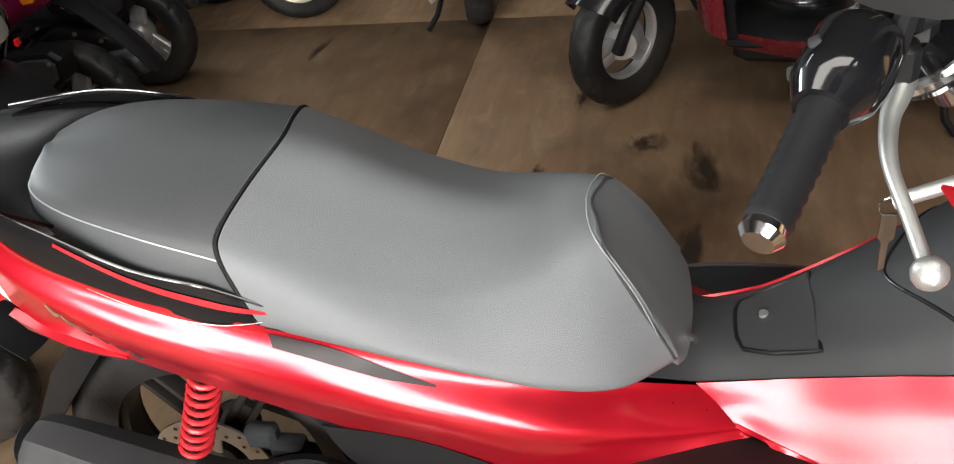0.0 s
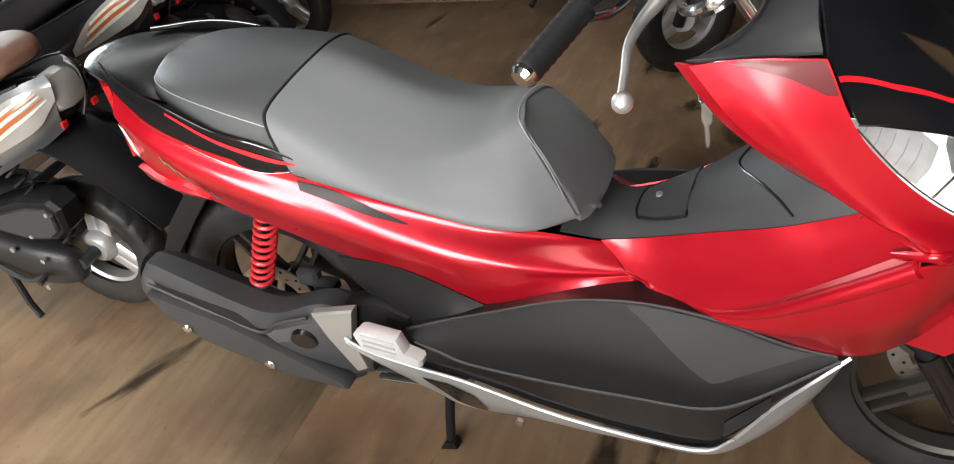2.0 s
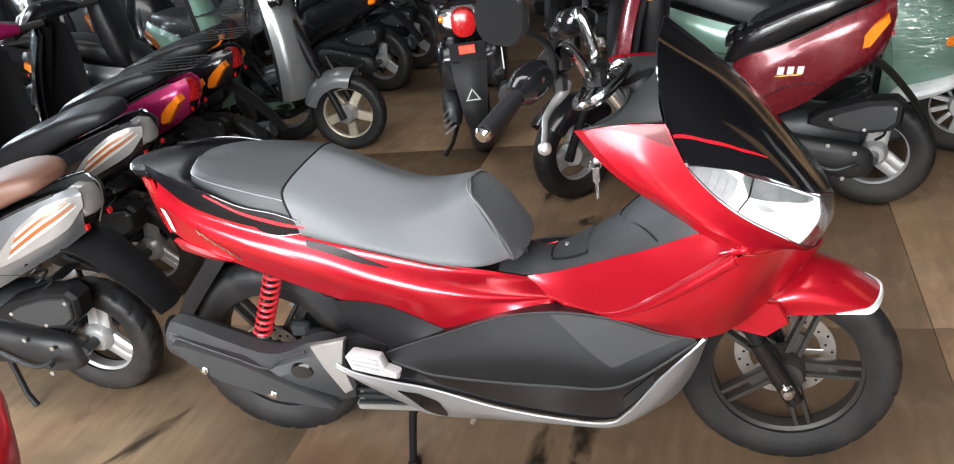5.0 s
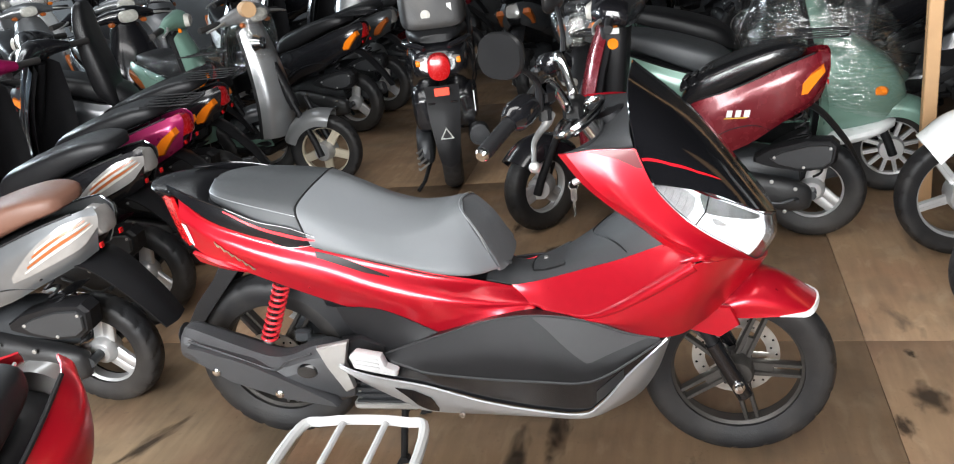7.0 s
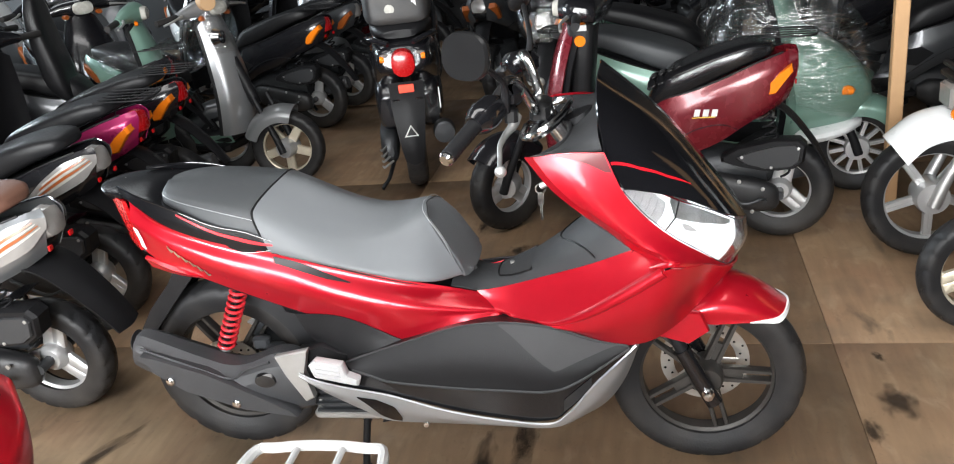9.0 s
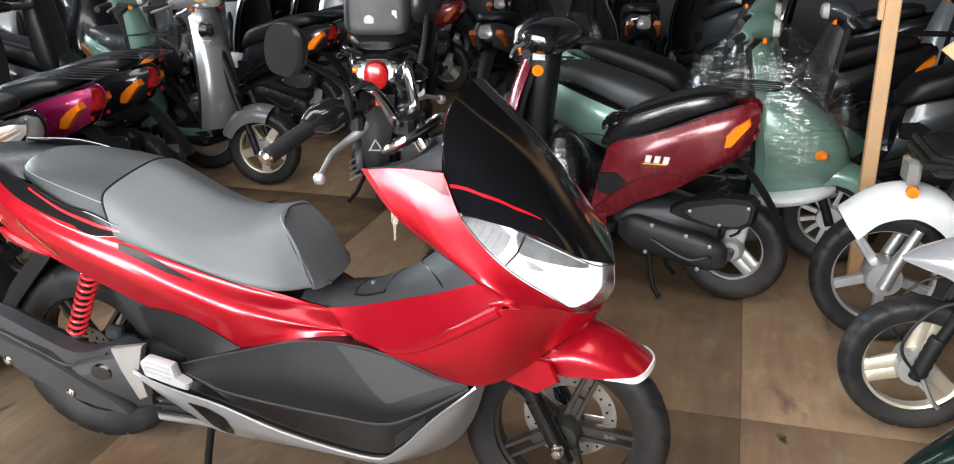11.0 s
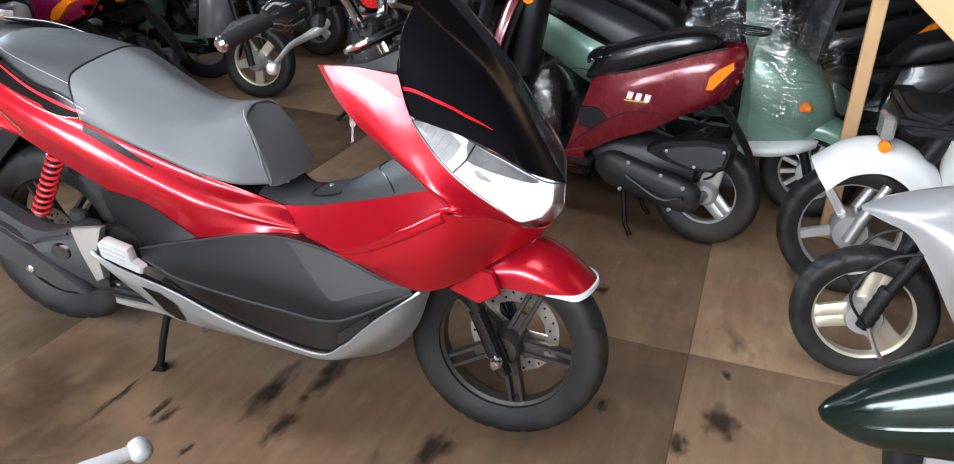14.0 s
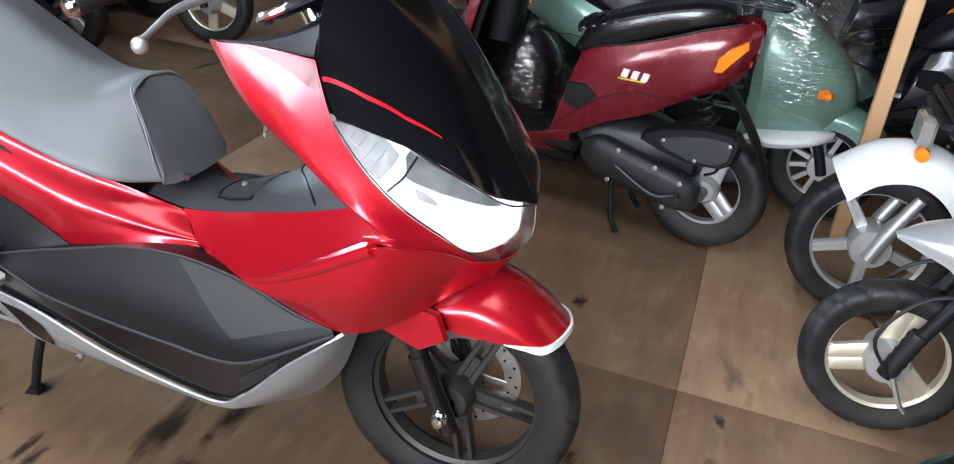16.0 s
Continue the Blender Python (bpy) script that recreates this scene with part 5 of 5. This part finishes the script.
        for y in (-1, 1):
            P("grip", tube([(.755, y * .2, .965), (.73, y * .33, .955)], .017, 12), RUBBER)
            P("brake_lever", tube([(.79, y * .2, .97), (.80, y * .27, .96), (.785, y * .34, .945)], [.008, .006, .006], 8, 8), ALU)
            P("front_indicator", loft([oval(.83, y * .105, .94, .024, .015, "x", 12), oval(.845, y * .105, .937, .016, .01, "x", 12)]), ORANGE if tail == "orange" else DIM_AMBER, "orange indicator")
            if mirrors:
                mm = P("mirror", swell([(.80, 1.2, .008, .008, 0, y * .27), (.795, 1.2, .055, .036, 0, y * .27), (.785, 1.2, .055, .036, 0, y * .27), (.78, 1.2, .05, .032, 0, y * .27)], 20, 2.3, 8), MATTE, "black mirror")
                part("mirror_stalk", tube([(.79, y * .16, .98), (.79, y * .2, 1.1), (.79, y * .27, 1.18)], .005, 8, 10), MATTE, mm)
    for c in s.children:
        if rise and c.name.split(".")[0] in ("seat", "tail_light", "indicator", "reflector", "rack"):
            c.location.z += rise * (.55 if c.name.startswith("seat") else 1)
        if squat != 1 and c.name.split(".")[0] in ("body", "under_body", "seat", "tail_light", "indicator", "reflector", "rack", "rear_fender"):
            c.matrix_basis = Matrix.Translation((.5, 0, 0)) @ Matrix.Diagonal((squat, 1, 1, 1)) @ Matrix.Translation((-.5, 0, 0)) @ c.matrix_basis
    return s


def badge(parent, x, y, z, side, w=.1, mat=TAGWHITE, under=True):
    """A model mark drawn as plain slanted bars."""
    for k in range(3):
        u = x - side * w * (k / 3 - .33)
        part("badge", prism([(u, z - .014), (u - side * w * .22, z - .014), (u - side * w * .28, z + .014), (u - side * w * .06, z + .014)], y, y + side * .004, .001), mat, parent, "plain mark of slanted bars")
    if under:
        part("badge_line", prism([(x + side * w * .4, z - .022), (x - side * w * .5, z - .018), (x - side * w * .5, z - .014), (x + side * w * .4, z - .018)], y, y + side * .003, .0005), YELLOW, parent)


def film_over(parent, stations, label="clear stretch film wrapping"):
    part("film_wrap", swell(stations, 26, 2.6, 22), FILM, parent, label, flat=60)


dio = scooter("maroon red small scooter with black seat and orange indicators", (1.692, 1.50), 171.5, MAROON, rimr=.134, seat=GLOSS_VINYL, rim=GREYRIM, style=(3, .045), cover=BLACKP, fender=BLACKP, steer=58, rise=.04, squat=.84)
part("column_cover", loft([oval(.80, .02, .55, .05, .06, "z", 18, 3.5), oval(.775, .03, .75, .05, .07, "z", 18, 3.5), oval(.765, .04, .92, .06, .075, "z", 18, 3.5), oval(.765, .04, .97, .04, .05, "z", 18, 3.5)]), MATTE, dio, "black column cover")
part("bar_cover_rear", swell([(.68, .965, .16, .02, 0, 0), (.70, .97, .19, .05, 0, 0), (.78, .98, .2, .06, 0, 0), (.84, .98, .14, .04, 0, 0)], 20, 3, 12), BLACKP, dio, "black handlebar cover")
badge(dio, .29, .1495, .568, 1)
part("reflector_disc", lathe([(0, -.006), (.022, -.006), (.022, .006), (0, .006)], 18, False), ORANGE, dio, "round orange reflector", at=pose(.765, .116, .86, 0, 0, 20))
part("sticker", box(.76, .118, .915, .05, .004, .03, .1), TAGWHITE, dio, "white sticker")
for k in range(5):
    part("seat_rib", tube([(.40 + .025 * k, -.1, .713 - .014 * k), (.405 + .025 * k, 0, .723 - .014 * k), (.40 + .025 * k, .1, .713 - .014 * k)], .009, 8, 10), BLACK_VINYL, dio)
part("parcel", swell([(.58, .36, .02, .02, 0, 0), (.6, .42, .09, .1, 0, 0), (.68, .46, .11, .14, 0, 0), (.76, .44, .08, .1, 0, 0), (.79, .42, .02, .02, 0, 0)], 20, 2.2, 14), BLACKP, dio, "part wrapped in black film")
part("film_wrap", swell([(.57, .36, .02, .02, 0, 0), (.59, .42, .1, .11, 0, 0), (.68, .47, .13, .16, 0, 0), (.77, .45, .1, .12, 0, 0), (.8, .42, .02, .02, 0, 0)], 20, 2.2, 14), FILM, dio, "clear film round the parcel", flat=60)
for q in range(4):
    for w in range(3):
        part("seat_quilt", swell([(-.017, 0, .003, .002, 0, 0), (-.01, 0, .022, .006, 0, 0), (.01, 0, .022, .006, 0, 0), (.017, 0, .003, .002, 0, 0)], 10, 3, 6), GLOSS_VINYL, dio, "", at=pose(.385 + .034 * q, .115 - .045 * w, .735 - .013 * q - .016 * (w == 0), -30 * (w == 0), 22, 0))
# left row
a = scooter("silver scooter with faded brown seat and clouded tail lamps", (-.76, .20), 180, SILVERP, seat=BROWN_VINYL, tail="clear", style=(3, .045), lean=3, with_rack=False)
badge(a, .30, .1505, .53, 1, .11, MATTE, False)
scooter("black scooter with grey seat and clouded tail lamps", (-.98, .84), 180, BLACKP, seat=BLACK_VINYL, tail="clear", lean=3, with_rack=False)
scooter("magenta scooter with dark seat and wire rack", (-1.10, 1.36), 181, MAGENTA, seat=BLACK_VINYL, lean=3)
scooter("black scooter with orange tail indicator and rack", (-1.18, 1.88), 181, BLACKP, seat=BLACK_VINYL, lean=3)
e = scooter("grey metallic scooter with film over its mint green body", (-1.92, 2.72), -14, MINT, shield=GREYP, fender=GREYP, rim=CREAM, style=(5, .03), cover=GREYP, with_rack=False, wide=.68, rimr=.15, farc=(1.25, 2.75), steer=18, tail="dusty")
film_over(e, [(.0, .72, .1, .02, 0, 0), (.1, .70, .16, .07, 0, 0), (.3, .68, .17, .11, 0, 0), (.55, .73, .13, .12, 0, 0), (.75, .83, .12, .14, 0, 0), (.86, .86, .12, .16, 0, 0), (.93, .82, .05, .06, 0, 0)])
part("glass_cap", loft([oval(.9, -.1, .84, .045, .05, "x", 18), oval(.94, -.1, .84, .03, .035, "x", 18), oval(.945, -.1, .84, .01, .01, "x", 18)]), CHROME, e, "round chrome lamp")
part("cork_cap", lathe([(0, -.035), (.042, -.035), (.045, 0), (.042, .035), (0, .035)], 20, False), CARDBOARD, e, "round tan cap", at=pose(.86, -.08, 1.02, 0, 0, 60))


def black_maxi():
    """A large black scooter seen from behind, heading along +y."""
    s = thing("black_scooter", "gloss black scooter with red tail light and white triangle sticker", "scooter", "stored scooters", pose(-0.043, 2.335, 0, 0, 0, 104))
    P = lambda n, g, m, l="", f=38: part(n, g, m, s, l, flat=f)
    wheel_of(s, (0, 0, .22), .22, .128, .105, BRONZE, (3, .04), "rear", tread=20)
    wheel_of(s, (1.25, 0, .22), .22, .128, .1, BRONZE, (3, .04), "front", tread=20)
    P("body", swell([(-.26, .72, .05, .03, .2, 0), (-.24, .72, .12, .07, .2, 0), (-.1, .70, .16, .12, .1, 0), (.1, .64, .18, .16, 0, 0), (.35, .56, .18, .18, 0, 0), (.6, .42, .16, .14, 0, 0)], 28, 3, 24), BLACKP)
    P("seat", swell([(-.2, .83, .08, .02, 0, 0), (-.1, .845, .14, .045, 0, 0), (.15, .82, .16, .06, 0, 0), (.4, .76, .16, .06, 0, 0), (.55, .72, .08, .03, 0, 0)], 24, 2.8, 16), BLACK_VINYL, "", 60)
    P("backrest", swell([(-.17, .99, .08, .07, .1, 0), (-.15, .99, .15, .12, .1, 0), (-.02, 1.0, .17, .13, .1, 0), (.1, 1.0, .15, .12, .1, 0), (.13, 1.0, .08, .06, .1, 0)], 28, 6, 14), CASE, "black top case")
    P("side_cover", join(swell([(-.06, .42, .05, .08, 0, .1), (0, .44, .07, .13, 0, .1), (.2, .44, .08, .15, 0, .1), (.4, .42, .06, .12, 0, .1)], 18, 3, 12), swell([(-.06, .42, .05, .08, 0, -.1), (0, .44, .07, .13, 0, -.1), (.2, .44, .08, .15, 0, -.1), (.4, .42, .06, .12, 0, -.1)], 18, 3, 12)), BLACKP, "black side covers")
    P("round_badge", moved(lathe([(0, -.004), (.024, -.004), (.024, .004), (0, .004)], 18, False), pose(-.172, .035, .945, 0, 0, 90)), DULL, "round pale lock")
    P("key_tag", box(-.17, -.085, .96, .004, .022, .06, .2), TAGWHITE, "hanging white tag")
    tl = P("tail_light", loft([oval(-.245, 0, .70, .062, .07, "x", 24, 2.3), oval(-.285, 0, .70, .055, .062, "x", 24, 2.3), oval(-.296, 0, .70, .03, .035, "x", 24, 2.3)]), REDLENS, "large red tail light")
    for y in (-1, 1):
        part("side_lens", prism([(-.262, .75), (-.15, .76), (-.14, .71), (-.235, .69)], y * .058, y * .11, .016), SMOKE, tl, "smoky side lens")
        part("bulb", moved(lathe([(0, -.012), (.014, -.01), (.016, 0), (.014, .01), (0, .012)], 12, False), pose(-.25, y * .1, .725)), ORANGE, tl)
        P("grab_handle", tube([(-.05, y * .17, .80), (-.2, y * .15, .82), (-.28, y * .06, .80)], .013, 10, 14), BLACKP)
    P("reflector", box(-.30, 0, .585, .014, .075, .04, .2), REFLEX, "orange-red reflector with added glow")
    P("plate_holder", panel([[(-.26, -.085, .61), (-.33, -.08, .50), (-.37, -.06, .33), (-.365, -.045, .24)], [(-.27, 0, .61), (-.345, 0, .50), (-.385, 0, .33), (-.375, 0, .22)], [(-.26, .085, .61), (-.33, .08, .50), (-.37, .06, .33), (-.365, .045, .24)]], 18, 8, .006, (-1, 0, 0)), MATTE, "black number plate holder")
    for y in (-1, 1):
        P("holder_slot", box(-.318, y * .055, .535, .012, .035, .01, .2), GLOSS)
    tri = [(math.cos(a) * r, math.sin(a) * r) for a, r in ((math.pi / 2, .034), (math.pi / 2 + 2.094, .034), (math.pi / 2 + 4.189, .034))]
    P("triangle_sticker", tube([(-.376 - .0, x, .385 + z) for x, z in tri], .0065, 6, 0, True), TAGWHITE, "white triangle sticker")
    P("belt_case", swell([(-.1, .22, .02, .03, 0, .13), (-.05, .23, .045, .08, 0, .13), (.15, .25, .05, .09, 0, .13), (.4, .28, .03, .05, 0, .12)], 18, 3, 12), ENGINE)
    P("muffler", swell([(-.28, .34, .02, .02, .2, -.16), (-.26, .34, .05, .055, .2, -.16), (0, .28, .055, .06, 0, -.16), (.2, .24, .02, .03, 0, -.15)], 18, 2.2, 12), ENGINE)
    P("muffler_cap", moved(lathe([(0, -.02), (.03, -.02), (.045, -.01), (.05, .01), (0, .012)], 20, False), pose(-.28, -.16, .34, 0, 0, 90)), ENGINE)
    for k in range(4):
        P("linkage", tube([(-.1 + .02 * k, .12, .17 + .03 * k), (-.14, .17, .15 + .03 * k), (-.05, .18, .13 + .03 * k)], .006, 6), ALU)
    P("stand_leg", tube([(.1, .1, .17), (-.02, .16, .05), (-.06, .2, .012)], .011, 8), MATTE)
    P("hang_tag", box(-.2, -.155, .50, .03, .006, .1, .1), TAGWHITE, "worn white tag")
    P("leg_shield", swell([(.8, .5, .2, .2, 0, 0), (1.0, .7, .2, .22, 0, 0), (1.08, .75, .1, .15, 0, 0)], 24, 3, 12), BLACKP)
    P("handlebar_cover", tube([(.9, -.3, 1.0), (.95, -.1, 1.04), (.95, .1, 1.04), (.9, .3, 1.0)], [.02, .04, .04, .02], 12, 16), BLACKP)
    P("floor_board", box(.72, 0, .3, .35, .35, .1, .3), MATTE)
    return s


black_maxi()
# far rows
k = 0
for x, y, yaw, col in ((-1.0, 3.55, 172, BLACKP), (-.95, 4.1, 172, CHARCOAL), (-.8, 4.65, 172, BLACKP), (-.6, 5.2, 172, MAROON), (-2.55, 1.15, 185, CHARCOAL), (-2.75, .45, 183, MAGENTA),
                       (-2.9, 3.5, -35, BLACKP), (-3.4, 2.9, 15, BLACKP), (-3.3, 4.25, -40, SILVERP), (-2.6, 4.9, -50, WHITE), (-3.7, 1.8, 200, SILVERP), (-4.6, 3.3, 20, BLACKP), (-4.3, 4.4, -35, SILVERP),
                       (-4.5, 1.0, 185, BLACKP), (-3.6, 5.3, -45, SILVERP), (-4.9, 5.3, -38, WHITE), (-1.7, 5.4, -60, GREYP), (.15, 3.9, 85, CHARCOAL), (1.0, 4.6, 100, BLACKP), (-.2, 5.6, 90, BLACKP), (1.7, 5.2, 120, CHARCOAL), (-5.3, 2.2, 20, SILVERP), (-5.2, 4.4, 15, GREYP), (-3.9, 6.2, 170, BLACKP), (-5.6, 6.0, 20, SILVERP), (-2.3, 6.4, 170, BLACKP), (-.9, 6.4, 160, CHARCOAL), (-5.4, 1.2, 185, BLACKP), (-3.6, .3, 185, CHARCOAL), (2.8, 5.0, 170, BLACKP), (3.9, 4.9, 175, CHARCOAL), (4.4, 2.9, 180, BLACKP), (.5, 6.2, 95, BLACKP)):
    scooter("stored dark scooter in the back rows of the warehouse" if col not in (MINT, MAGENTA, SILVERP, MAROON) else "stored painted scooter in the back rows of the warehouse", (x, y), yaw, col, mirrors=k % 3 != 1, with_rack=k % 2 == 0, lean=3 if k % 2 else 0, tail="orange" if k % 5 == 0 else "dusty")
    k += 1
for x, y, yaw, col in ((-6.3, 4.0, 10, SILVERP), (-6.4, 5.4, -36, WHITE), (-5.9, 6.3, -35, SILVERP), (-4.5, 6.3, -50, GREYP), (-3.0, 6.3, -60, SILVERP)):
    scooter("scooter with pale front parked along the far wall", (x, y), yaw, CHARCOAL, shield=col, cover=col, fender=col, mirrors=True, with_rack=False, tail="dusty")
scooter("black scooter with its seat raised open", (-1.56, 2.45), 196, BLACKP, seat_up=True)
g = scooter("mint green scooter with a mint handlebar cover", (-2.35, 2.25), 20, CHARCOAL, cover=MINT, shield=MINT)
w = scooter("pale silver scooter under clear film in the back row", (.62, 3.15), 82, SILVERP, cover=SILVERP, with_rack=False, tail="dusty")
film_over(w, [(-.2, .66, .1, .08, 0, 0), (-.1, .72, .17, .14, 0, 0), (.2, .72, .2, .16, 0, 0), (.5, .68, .18, .14, 0, 0), (.62, .62, .06, .05, 0, 0)])
# right side
h = scooter("mint green scooter wrapped in clear stretch film", (.93, 2.12), -6, MINT, rim=GREYRIM, seat=DARK_VINYL, fender=MINT, style=(12, .012))
film_over(h, [(.5, .62, .06, .06, 0, 0), (.6, .66, .18, .2, 0, 0), (.85, .68, .25, .27, 0, 0), (1.02, .64, .26, .27, 0, 0), (1.17, .56, .2, .2, 0, 0), (1.24, .5, .06, .08, 0, 0)])
part("front_apron", swell([(.84, .52, .17, .25, .1, 0), (.86, .52, .18, .26, .1, 0), (.98, .49, .17, .2, .3, 0), (1.08, .46, .14, .15, .4, 0), (1.16, .43, .09, .09, .4, 0), (1.2, .42, .03, .03, .4, 0)], 26, 3.0, 18), MINT, h, "mint green front apron")
part("apron_lip", swell([(.85, .29, .18, .035, .1, 0), (.98, .3, .19, .04, .1, 0), (1.1, .32, .14, .035, .1, 0), (1.17, .33, .05, .02, .1, 0)], 20, 2.6, 14), WHITE, h, "white lower lip")
for y in (-1, 1):
    part("apron_indicator", lathe([(0, -.025), (.03, -.02), (.04, 0), (.03, .02), (0, .025)], 16, False), ORANGE, h, "orange indicator", at=pose(1.09, y * .125, .5, 0, 0, 50 * y) @ Matrix.Diagonal((1.3, 1, .6, 1)))
g2 = scooter("second mint green scooter with cardboard on its bars", (.95, 2.75), -4, MINT, cover=MINT)
part("cardboard_pad", box(.82, .08, 1.07, .1, .3, .012, .2), CARDBOARD, g2, "folded cardboard pad")
film_over(g2, [(.5, .6, .15, .15, 0, 0), (.8, .7, .24, .26, 0, 0), (1.05, .6, .2, .2, 0, 0), (1.15, .5, .06, .06, 0, 0)])
scooter("dark scooter stored behind the green ones", (2.5, 3.4), 185, BLACKP)
scooter("dark scooter stored behind the green ones", (2.9, 2.75), 182, CHARCOAL)
scooter("silver scooter stored behind the green ones", (3.6, 3.9), 178, SILVERP)
j = scooter("white delivery scooter with black front carrier", (3.555, 1.325), 182, WHITE, fender=WHITE, style=(5, .018), rimr=.158, farc=(.93, 2.72), arch=(.236, .264, .284, .28, .264), scale=1.17, fork=ALU)
part("front_carrier", tube([(1.02, -.12, .58), (1.1, -.13, .60), (1.1, .13, .60), (1.02, .12, .58), (.86, .12, .74), (.86, -.12, .74)], .011, 8, 0, True), MATTE, j, "black tubular front carrier")
part("carrier_box", box(1.0, 0, .578, .19, .22, .085, .18), MATTE, j, "black plastic carrier box")
part("slotted_plate", prism([(.92, .64), (.82, .75), (.79, .73), (.88, .61)], -.07, .07, .004), OFFWHITE, j, "white slotted plate")
part("carrier_plate", box(1.05, 0, .575, .14, .24, .02, .2), MATTE, j)
part("square_headlight", box(1.13, .02, .535, .035, .11, .075, .25), SMOKE, j, "square clouded headlight")
part("carrier_indicator", lathe([(0, -.014), (.016, -.012), (.018, 0), (.016, .012), (0, .014)], 14, False), ORANGE, j, "orange indicator", at=pose(1.14, .12, .50))
part("bracket_plate", prism([(.86, .62), (.95, .72), (.92, .75), (.83, .66)], .12, .112, .003), WHITE, j)
q = scooter("silver scooter with champagne wheels and dark shield", (3.375, .70), 181, BRIGHTP, shield=DKGREEN, fender=BRIGHTP, rim=CREAM, style=(3, .045), rimr=.155, arch=(0,) * 5)
for y in (-1, 1):
    part("fork_boot", tube([(1.16 - .002 * 0 - .045 * .38 * k / 10 * 2.2, y * .068, .2 + .12 * k / 10) for k in range(11)], [.022 + .003 * (k % 2) for k in range(11)], 12), RUBBER, q, "ribbed rubber fork boot")
    part("brake_cable", tube([(1.16, y * .09, .2), (1.22, y * .1, .3), (1.15, y * .1, .42), (1.02, y * .09, .46)], .005, 6, 16), RUBBER, q)
    part("brake_arm", tube([(1.15, y * .09, .2), (1.12, y * .1, .14), (1.1, y * .1, .12)], .007, 6), ALU, q)
w0 = [(1.232, .012, .522), (1.18, .055, .515), (1.11, .085, .495), (1.04, .102, .415), (.965, .12, .30), (.87, .138, .17)]
w1 = [(1.234, .01, .528), (1.17, .06, .548), (1.10, .092, .548), (1.02, .122, .525), (.945, .145, .47), (.88, .155, .36)]
w2 = [(1.236, 0, .53), (1.15, 0, .575), (1.08, 0, .605), (1.0, 0, .63), (.93, 0, .65), (.88, 0, .66)]
wing = [w0, w1, w2, [(x, -y, z) for x, y, z in w1], [(x, -y, z) for x, y, z in w0]]
part("fender_wing", panel(wing, 30, 30, .005, (.3, 0, 1)), BRIGHTP, q, "silver pointed front fender")
l = scooter("dark green gloss scooter with pointed nose", (3.585, -.05), 178, DKGREEN)
part("pointed_nose", swell([(1.53, .30, .004, .004, 0, .08), (1.51, .303, .03, .028, 0, .08), (1.43, .325, .075, .075, .1, .07), (1.3, .365, .115, .118, .1, .04), (1.15, .43, .15, .16, 0, .02), (.95, .54, .175, .19, 0, 0), (.85, .62, .15, .16, 0, 0)], 32, 2.5, 30), DKGREEN, l, "pointed dark green nose")
part("nose_crease", tube([(1.5, .105, .302), (1.43, .143, .322), (1.3, .154, .362), (1.15, .169, .427), (.95, .174, .537)], [.002, .007, .009, .009, .006], 8, 24), DKGREEN, l)
part("nose_crease", tube([(1.46, .11, .36), (1.3, .125, .44), (1.15, .135, .53), (.97, .14, .655)], [.002, .006, .007, .006], 8, 24), DKGREEN, l)
# foreground row, tails towards the red scooter
f1 = scooter("red scooter with grey piped seat", (.05, -1.17), 266, RED, seat=BLACK_VINYL, with_rack=False, tail="", scale=1.16, wide=1.1)
for y in (-1, 1):
    part("seat_piping", tube([(-.05, y * .06, .786), (.06, y * .112, .786), (.18, y * .127, .757), (.32, y * .13, .713), (.43, y * .118, .672)], .003, 6, 24), SILVER, f1, "pale seat piping")
part("clear_indicator", box(-.05, -.24, .70, .07, .07, .04, .3), DULL, f1, "clear side indicator")
f2 = scooter("black scooter with white tubular rack", (.765, -1.49), 271, BLACKP, with_rack=False)
rack(f2, -.28, .05, .875, .095, OFFWHITE, 2, thick=.0075)
# scooter added out of view, only to carry the lever end
f3 = scooter("unseen dark scooter carrying a pale lever end", (1.3, -1.72), 270, CHARCOAL, with_rack=False)
# brake lever end with its ball, shaped to fit the camera's view
gh = part("grab_handle", tube([(-.13, -.14, .80), (-.19, -.08, .865), (-.25, -.02, .892), (-.308, .026, .9)], [.009, .008, .0072, .0062], 12, 14), GRIPALU, f3, "pale metal lever end")
part("rounded_end", moved(lathe([(0, -.0115), (.006, -.01), (.0105, -.0045), (.0115, 0), (.0105, .0045), (.006, .01), (0, .0115)], 18, False), Matrix.Translation((-.312, .029, .9))), GRIPALU, gh)
# timber
single("wooden_post", box(2.183, 1.79, 1.65, .055, .05, 3.3, .08), WOOD, "raw pine post standing on the floor", "post")
single("nailed_board", box(2.145, 1.79, 1.75, .018, .045, 1.4, .08), WOOD, "short pine board nailed to the post", "board")
single("plywood_board", prism([(2.08, 1.155), (2.25, 1.02), (2.7, .72), (3.2, 1.25), (2.6, 1.6)], .30, .315, .003), WOOD, "slanted sheet of pale plywood leaning on scooters", "board")
